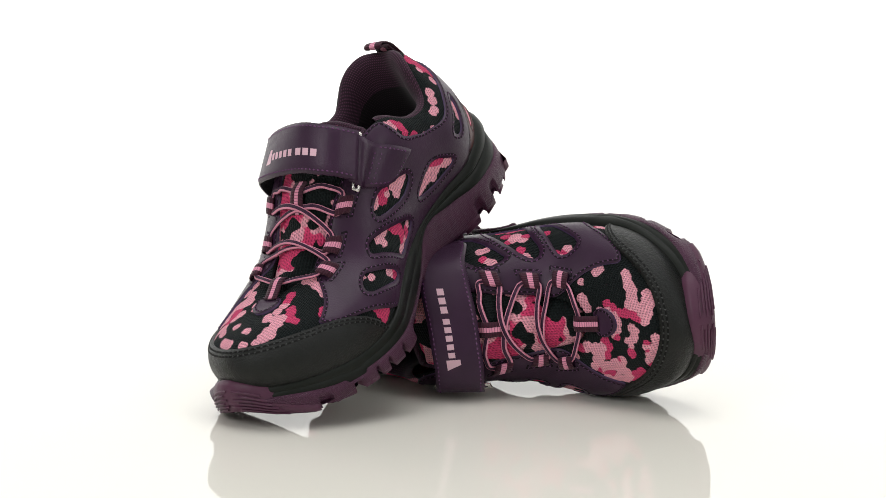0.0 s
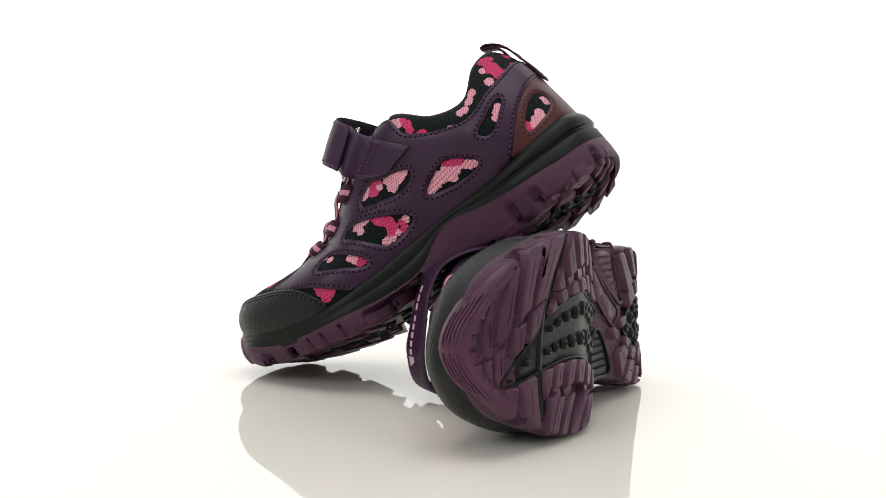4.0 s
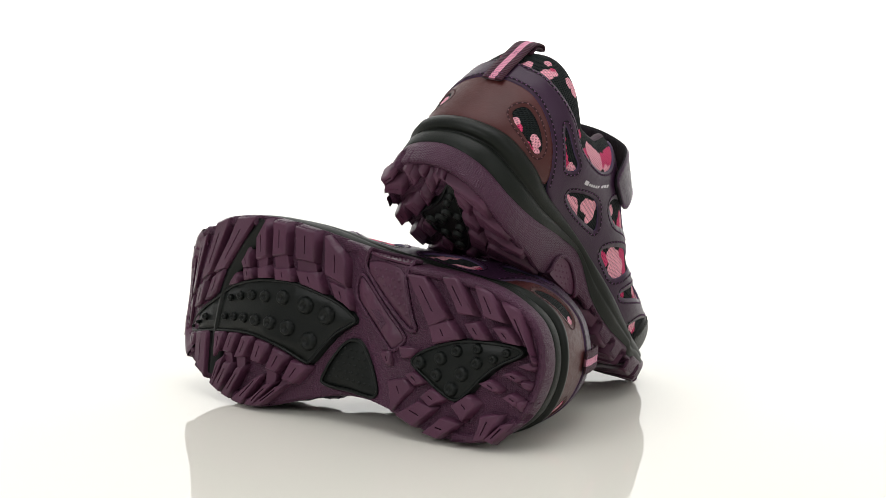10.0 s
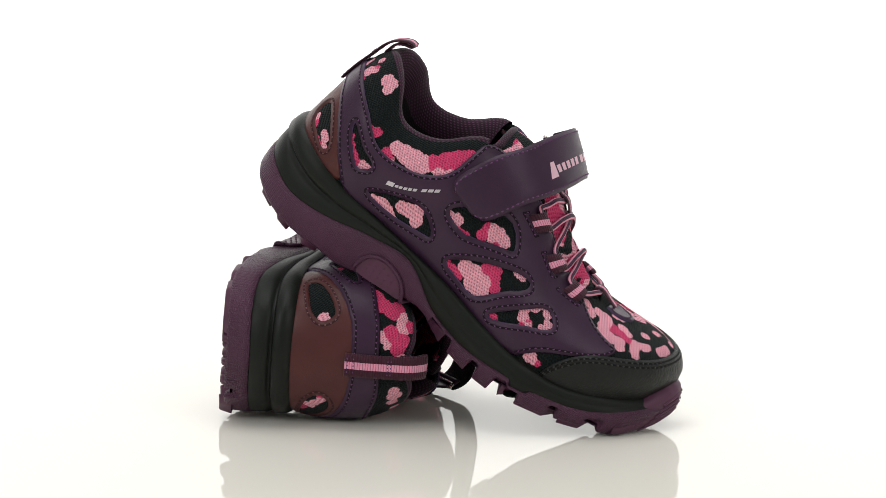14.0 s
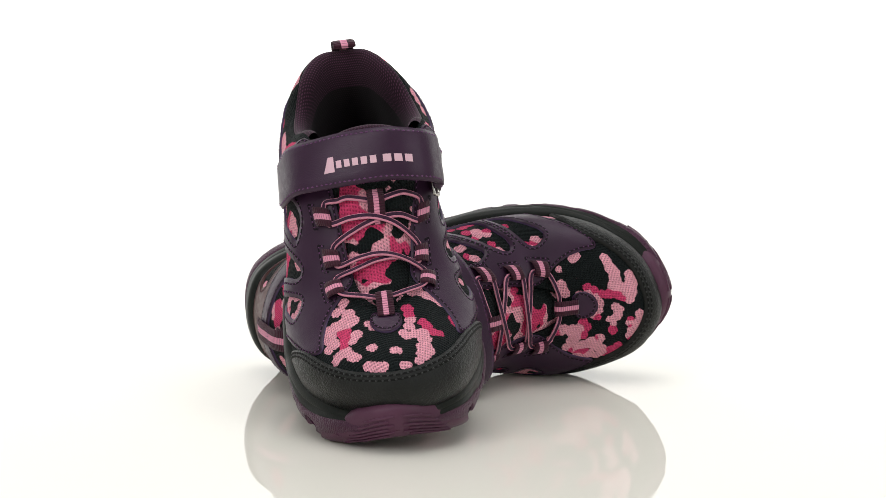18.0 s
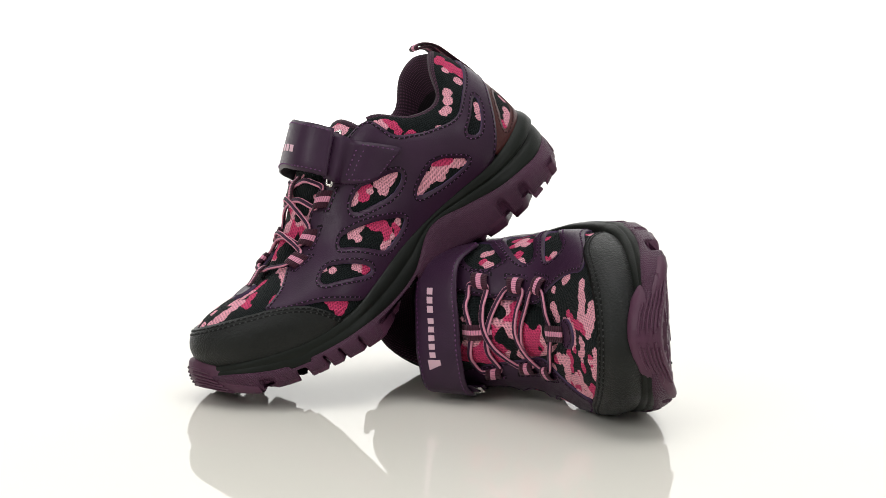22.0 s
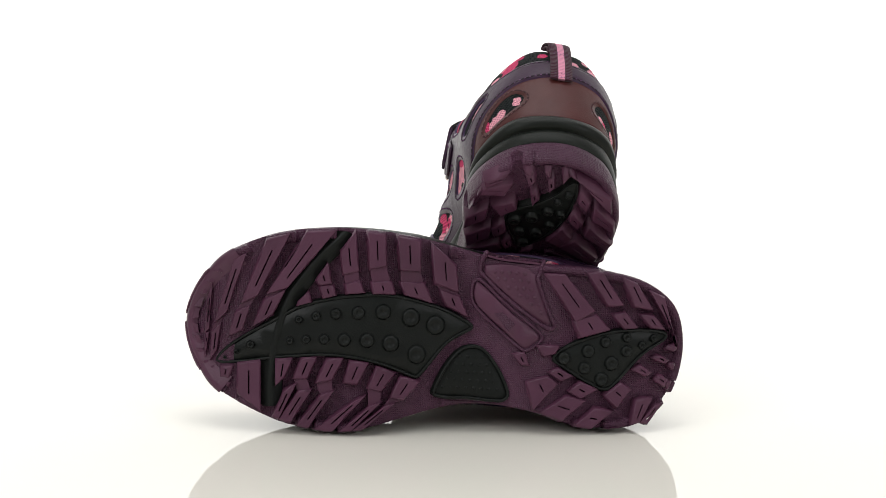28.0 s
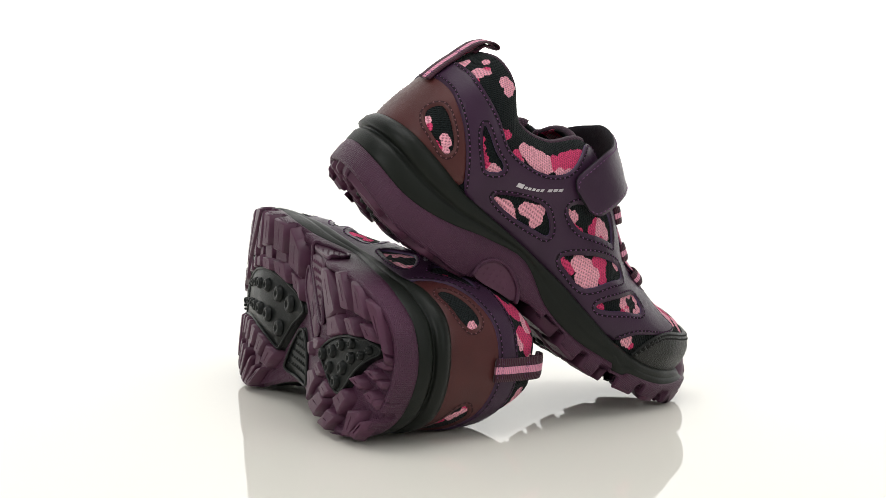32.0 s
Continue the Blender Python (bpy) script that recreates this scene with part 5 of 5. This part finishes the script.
def tread_piece(name, outline, parent, material, low, high, label="", cut=0, slit=None, flare=0.9, inset=0.8, step=6.0):
    """A block of rubber under the sole, from low to high mm above the tread line."""
    flat = rounded(outline, cut) if cut else np.asarray(outline, float)
    if np.sum(flat[:, 0] * np.roll(flat[:, 1], -1) - flat[:, 1] * np.roll(flat[:, 0], -1)) < 0:
        flat = flat[::-1]
    v, tri, rim = cut_sheet(flat, [slit] if slit is not None else [], step)
    n = len(v)
    mid = v.mean(0)
    ends = sorted({i for e in rim for i in e})
    where = {i: k for k, i in enumerate(ends)}
    hole = np.zeros(n, bool)
    if slit is not None:
        d = np.array([np.min(np.sum((dense(np.asarray(slit, float), 0.2) - q) ** 2, 1)) for q in v])
        hole = d < 0.02
    out = v - mid
    out /= np.maximum(np.linalg.norm(out, axis=1, keepdims=True), 1e-6)
    top = v - out * np.where(hole, 0.0, inset)[:, None]
    rings = [np.column_stack([top, tread_z(top[:, 0]) + high])]
    e = v[ends]
    oe = out[ends] * np.where(hole[ends], 0.0, 1.0)[:, None]
    rings.append(np.column_stack([e, tread_z(e[:, 0]) + high + np.where(hole[ends], 0.4, 0.75)]))
    lowest = np.where(hole[ends], high + 0.9, low)
    f = e + oe * flare
    rings.append(np.column_stack([f, tread_z(f[:, 0]) + lowest]))
    a1, a2 = n, n + len(ends)
    faces = [t[::-1] for t in tri]
    for a, b in rim:
        i, j = where[a], where[b]
        faces += [(a, b, a1 + j, a1 + i), (a1 + i, a1 + j, a2 + j, a2 + i)]
    ob = part(name, np.concatenate(rings), faces, material, parent, label)
    ob.data.polygons.foreach_set("use_smooth", np.arange(len(faces)) >= (0 if cut else len(tri)))
    return ob


def widened(line, by):
    """A flat outline moved outwards by mm."""
    p = np.asarray(line, float)
    d = np.roll(p, -1, 0) - np.roll(p, 1, 0)
    n = np.stack([d[:, 1], -d[:, 0]], 1) / np.linalg.norm(d, axis=1, keepdims=True)
    area = np.sum(p[:, 0] * np.roll(p[:, 1], -1) - p[:, 1] * np.roll(p[:, 0], -1))
    return p + n * by * np.sign(area)


def to_rim(q, reach=5.5):
    """Carry corners that lie near the sole's rim out to it."""
    o = loop_spline(SOLE, RINGS)
    o = (o + outward(RINGS) * 1.3 * np.clip(1 - o[:, :1] / 25, 0, 1))[:, :2]
    out = []
    for p in q:
        d = np.linalg.norm(o - p, axis=1)
        k = int(np.argmin(d))
        out.append(o[k] * 0.97 + p * 0.03 if d[k] < reach and p[0] < 183 else p)
    return np.array(out)


ARCH_LEAF = [(57.5, 4.6), (57.8, 9), (60, 13.2), (65, 15.8), (71, 15.6), (77, 13), (80.5, 9.4), (82, 6.2), (72, 5.4), (64, 4.4)]


def arch_plate(outsole_part):
    """Dotted panel on the lateral wall of the arch, with a lip that runs on under the sole."""
    def on_wall(q, lift):
        y = np.interp(q[:, 0], SOLE_X[:13], SOLE_Y[:13]) + 0.9 + lift
        return np.column_stack([q[:, 0], y, q[:, 1]])
    face = rounded(ARCH_LEAF, 2)
    v, tri, edge = cut_sheet(face, [], 2.0)
    faces = [t[::-1] for t in tri] + [(a, b, b + len(v), a + len(v)) for a, b in edge]
    part("arch_plate", np.concatenate([on_wall(v, 0.3), on_wall(v, -0.6)]), faces, LUG, outsole_part, smooth=False)
    under = [(59.8, 28.5), (57.5, 22), (53.5, 13), (51.2, 8.6), (54.5, 7.6), (62, 12), (71.5, 18.6), (80, 26), (84, 30.8)]
    low = [(x, y, tread_z(x) + np.interp(x, [50, 66, 80, 90], [2.3, 2.4, 3.0, 3.8])) for x, y in under]
    climb = on_wall(np.array(ARCH_LEAF[:8]) + [0, 0.5], 0.7)[::-1]
    part("plate_rim", *tube([*low, *climb, low[0]], 0.95, 6, n=90)[:2], OUTSOLE, outsole_part)
    bumps = []
    for i, x in enumerate(np.arange(56, 81, 3.0)):
        for z in np.arange(5.5, 16.5, 2.6) + (i % 2) * 1.3:
            q = np.array([[x, z]])
            if inside(q, face)[0] and np.min(np.sum((face - q) ** 2, 1)) > 2.2:
                c = on_wall(q, 0.3)[0]
                bumps.append(([c + np.array(d) for d in ((0.75, 0, 0), (0, 0, 0.75), (-0.75, 0, 0), (0, 0, -0.75), (0, 0.7, 0))], [(0, 1, 4), (1, 2, 4), (2, 3, 4), (3, 0, 4)]))
    part("dimpling", *join(*bumps), LUG, outsole_part, kind="stuff")


def lip(name, line, by, rise, radius, material, outsole_part):
    """Rounded lip round a plate under the sole."""
    p = widened(rounded(line, 2), by)
    p = np.concatenate([p, p[:1]])
    return part(name, *tube(np.column_stack([p, tread_z(p[:, 0]) + rise]), radius, 6, n=100)[:2], material, outsole_part)


def tread(outsole_part):
    arch_plate(outsole_part)
    for quads in (LUGS_TOE, LUGS_LATERAL, LUGS_MEDIAL, LUGS_MEDIAL_REAR, LUGS_HEEL_LATERAL, LUGS_HEEL_MEDIAL, LUGS_HEEL_BACK):
        for q in quads:
            q = np.array(q)
            q = q.mean(0) + (q - q.mean(0)) * (1.12 if quads is LUGS_HEEL_MEDIAL else 1.1 if quads in (LUGS_HEEL_LATERAL, LUGS_HEEL_BACK) else 1.06)
            if quads not in (LUGS_HEEL_LATERAL, LUGS_HEEL_BACK):
                q = to_rim(q)
            q[:, 0] = np.where(q[:, 0] > 192, 192 + (q[:, 0] - 192) * 0.4, q[:, 0])
            inner, outer = np.interp(q[:, 0], SOLE_X[:11:-1], SOLE_Y[:11:-1]), np.interp(q[:, 0], SOLE_X[:13], SOLE_Y[:13])
            q[:, 1] = np.where(q[:, 0] > 180, np.clip(q[:, 1], inner + 1.5, outer - 1.5), q[:, 1])
            q[:, 0] = np.maximum(q[:, 0], -3.6 + 0.012 * q[:, 1] ** 2)
            s0, s1 = (q[0] + q[1]) / 2, (q[2] + q[3]) / 2
            long = np.linalg.norm(s1 - s0)
            slit = None
            if long > 5.0:
                d = (s1 - s0) / long
                w = np.array([-d[1], d[0]]) * 0.28
                cut = 0.22 if long > 9 else 0.3
                a, b = s0 + d * long * cut, s1 - d * long * cut
                slit = np.array([a - w, b - w, b + w, a + w])
            tread_piece("lug", q, outsole_part, LUG, 5.8, 0.0 if long > 10 else 0.35, slit=slit)
    for quads in (LUGS_TOE, LUGS_MEDIAL[4:], LUGS_MEDIAL_REAR, LUGS_HEEL_LATERAL[:6], LUGS_LATERAL[1:]):
        for q, r in zip(quads[0::2], quads[1::2]):
            if np.mean([r[0][0], r[1][0]]) < np.mean([q[2][0], q[3][0]]) - 2.5:
                continue
            tread_piece("lug_bridge", [q[3], q[2], r[1], r[0]], outsole_part, LUG, 5.8, 1.8, flare=0.2, inset=0.1)
    tread_piece("forefoot_insert", FORE_INSERT, outsole_part, INSERT, 5.6, 2.4, "black rubber forefoot insert", 1)
    tread_piece("arch_insert", ARCH_INSERT, outsole_part, INSERT, 5.6, 2.8, "black rubber arch insert", 1)
    tread_piece("heel_insert", HEEL_INSERT, outsole_part, INSERT, 5.6, 2.4, "black rubber heel insert", 1)
    tread_piece("logo_plate", LOGO_PLATE, outsole_part, LUG, 5.6, 2.3, cut=1, flare=0.1)
    tread_piece("dotted_plate", DOT_PLATE, outsole_part, LUG, 5.6, 2.4, cut=1, flare=0.1)
    lip("plate_rim", LOGO_PLATE, 1.0, 2.5, 0.75, OUTSOLE, outsole_part)
    for line in (FORE_INSERT, ARCH_INSERT, HEEL_INSERT):
        lip("insert_rim", line, -0.5, 2.4, 0.7, INSERT, outsole_part)
    # badge on the plate: a slanted bar
    tread_piece("badge", [(77.5, 12.6), (70.5, 5.0), (67.5, 8.4), (73.5, 13.6)], outsole_part, OUTSOLE, 2.8, 1.9)
    g = smooth_line(np.array([(x, y, 0) for x, y in GROOVE]), 24)
    d = np.gradient(g, axis=0)
    d /= np.linalg.norm(d, axis=1, keepdims=True)
    w = np.stack([-d[:, 1], d[:, 0], 0 * d[:, 0]], 1)
    rows = []
    for off, z in ((-5.0, 5.4), (-4.6, 2.6), (-1.5, 2.7), (-0.9, 1.6), (0.9, 1.6), (1.5, 2.7), (4.6, 2.6), (5.0, 5.4)):
        p = g + w * off
        p[:, 2] = tread_z(p[:, 0]) + z
        p[:, 1] = np.clip(p[:, 1], np.interp(p[:, 0], SOLE_X[:11:-1], SOLE_Y[:11:-1]), np.interp(p[:, 0], SOLE_X[:13], SOLE_Y[:13]))
        rows.append(p)
    part("flex_groove", *sheet(np.stack(rows, 0)), INSERT, outsole_part, "black flex groove with a raised rib")
    sizes_f = [1.5, 1.8, 2.2, 2.6, 3.1, 3.7, 3.9, 1.5, 1.8, 2.1, 2.6, 2.9, 3.4, 3.8, 0.7, 0.9, 1.6]
    sizes_h = [2.7, 2.7, 2.5, 2.3, 2.9, 2.8, 2.4, 2.0, 1.8, 1.7]
    for (x, y), r in list(zip(STUD_F, sizes_f)) + list(zip(STUD_H, sizes_h)):
        ring = []
        for rr, z in ((1.12, 2.5), (1.0, 1.6), (0.9, 0.8), (0.7, 0.55), (0.45, 0.6), (0.36, 1.1), (0.0, 1.2)):
            w = np.linspace(0, 2 * math.pi, 15)[:-1]
            ring.append(np.stack([x + r * rr * np.cos(w), y + r * rr * np.sin(w), tread_z(x) + z + 0 * w], 1))
        part("round_stud", *sheet(np.stack(ring, 1), True), INSERT, outsole_part)
    dots = []
    for poly, nx, parent in ((np.array(ARCH_INSERT), 3.3, 1), (np.array(DOT_PLATE), 3.2, 0)):
        lo, hi = poly.min(0), poly.max(0)
        row = 0
        for yy in np.arange(lo[1] + 2, hi[1], nx):
            row += 1
            for xx in np.arange(lo[0] + 2 + (row % 2) * nx / 2, hi[0], nx):
                near = np.array([[xx, yy]])
                if inside(near, poly)[0] and np.min(np.sum((dense(poly, 1.0) - near) ** 2, 1)) > 4:
                    dots.append((xx, yy, parent))
    for parent, material, z in ((1, INSERT, 2.8), (0, LUG, 2.4)):
        pieces = []
        for x, y, k in dots:
            if k == parent:
                r = 0.95 if parent else 1.15
                p = [(x + r * a, y + r * b, tread_z(x) + z) for a, b in ((1, 0), (0, 1), (-1, 0), (0, -1))] + [(x, y, tread_z(x) + z - 1.15)]
                pieces.append((p, [(1, 0, 4), (2, 1, 4), (3, 2, 4), (0, 3, 4)]))
        part("dimpling", *join(*pieces), material, outsole_part, smooth=True, kind="stuff")


BUMPER_U = [10.6, 11.0, 11.3, 11.6, 11.8, 12.0, 12.2, 12.4, 12.7, 13.0, 13.4]
BUMPER_TOP = [20, 27, 34, 38, 39.5, 40, 39.5, 38, 34, 27, 20]
BUMPER = ((0.04, -7.0), (0.0, -1.6), (0.05, 0.2), (0.15, 1.1), (0.32, 1.5), (0.5, 1.2), (0.68, 0.3), (0.84, -1.0), (0.95, -2.3), (1.0, -3.6), (0.97, -7.0))


def bumper_at(u, s, lift=0.0):
    """Point on the face of the toe bumper at stations u and height share s."""
    o, n = loop_spline(SOLE, u), outward(u)
    face = np.array(BUMPER[2:10])
    low = tread_z(o[:, 0] - 3) + 0.6
    p = o + n * (np.interp(s, face[:, 0], face[:, 1]) + lift)[:, None]
    p[:, 2] = low + (np.interp(u, BUMPER_U, BUMPER_TOP) - low) * s
    return p


def toe_bumper(shoe):
    u = np.linspace(10.6, 13.4, 60)
    o, n = loop_spline(SOLE, u), outward(u)
    low = tread_z(o[:, 0] - 3) + 0.6
    top = np.interp(u, BUMPER_U, BUMPER_TOP)
    rows = []
    for s, out in BUMPER:
        p = o + n * out
        p[:, 2] = low + (top - low) * s
        rows.append(p)
    for at in np.linspace(11.05, 12.8, 9):
        c, n0 = loop_spline(SOLE, np.array([at]))[0], outward(np.array([at]))[0]
        side = np.array([-n0[1], n0[0], 0]) * 2.1
        pts = []
        for r, wide, up in ((-3.6, 0.9, 2.2), (-1.8, 1.0, 0.9), (0.7, 0.9, 1.4), (1.5, 0.8, 4.5), (-2.0, 1.1, 6.5), (-3.6, 1.1, 6.0)):
            q = c + n0 * r
            q[2] = tread_z(q[0] - 2.0) + up
            q += side * 0.16 * r * np.sign(at - 12)
            pts += [q - side * wide, q + side * wide]
        faces = [(2 * k, 2 * k + 1, (2 * k + 3) % 12, (2 * k + 2) % 12) for k in range(6)] + [(10, 8, 6, 4, 2, 0), (1, 3, 5, 7, 9, 11)]
        part("toe_lug", pts, [f[::-1] for f in faces], LUG, shoe, smooth=False)
    ob = part("toe_bumper", *sheet(np.stack(rows, 1), False), LUG, shoe, "plum rubber toe bumper with curved ridges")
    for k in range(6):
        for way in (-1, 1):
            reach = 0.85 - 0.06 * k
            a = np.linspace(0.07 if k % 2 else 0.16, reach, 18)
            s = 0.24 + 0.115 * k - 0.16 * (a / 0.8) ** 2 * (0.6 + 0.08 * k)
            m = bumper_at(12 + way * a, s, 0.15)
            p, f, uv = tube(m, 0.62, 6, 0.8, n=20)
            part("ridge", p, f, LUG, ob)


# ---- the pair ----
def make_shoe(name, side, label):
    global SIDE
    SIDE = side
    shoe = new(name)
    shoe.empty_display_size = 0.05
    tagged(shoe, label, "shoe", "pair of shoes")
    upper(shoe)
    collar(shoe)
    insole(shoe)
    tongue(shoe)
    side_panels(shoe)
    side_print(shoe)
    lace_loops(shoe)
    laces(shoe)
    strap(shoe)
    ring_tab(shoe)
    heel_tag(shoe)
    midsole(shoe)
    toe_bumper(shoe)
    sole = outsole(shoe)
    bottom_plate(sole)
    tread(sole)
    return shoe


# ---- ground ----
def ground():
    me = bpy.data.meshes.new("ground")
    s = 60.0
    me.from_pydata([(-s, -s, 0), (s, -s, 0), (s, s, 0), (-s, s, 0)], [], [(0, 1, 2, 3)])
    me.materials.append(FLOOR)
    return tagged(new("ground", me), "glossy white acrylic studio floor", "floor", kind="structure")


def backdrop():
    """White wall far behind the set; its own emission stands in for even lighting."""
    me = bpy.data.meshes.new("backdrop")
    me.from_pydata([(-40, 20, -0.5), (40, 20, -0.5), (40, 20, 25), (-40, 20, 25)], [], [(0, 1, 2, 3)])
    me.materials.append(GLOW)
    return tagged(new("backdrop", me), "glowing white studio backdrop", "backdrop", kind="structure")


ground()
backdrop()
leaning = make_shoe("shoe", -1, "plum and pink camouflage child's shoe leaning toe-down on another shoe")
lying = make_shoe("shoe", 1, "plum and pink camouflage child's shoe lying on its side")

# poses on the turntable at the start of the clip
LEANING = Matrix(((-0.4221, 0.7982, -0.4297, 0.0128), (-0.7045, -0.5872, -0.3986, 0.0809), (-0.5705, 0.1345, 0.8102, 0.1006), (0, 0, 0, 1)))
LYING = Matrix(((0.7787, -0.0977, -0.6197, -0.0212), (-0.6251, -0.0361, -0.7797, 0.1172), (0.0539, 0.9946, -0.0892, 0.0343), (0, 0, 0, 1)))


def motions():
    """Both shoes ride round together on the turntable."""
    for ob, start in ((leaning, LEANING), (lying, LYING)):
        walk(ob, [(i * 0.25, pose(0, 0, 0, 0, 0, -TURN * i * 0.25) @ start) for i in range(129)])


motions()
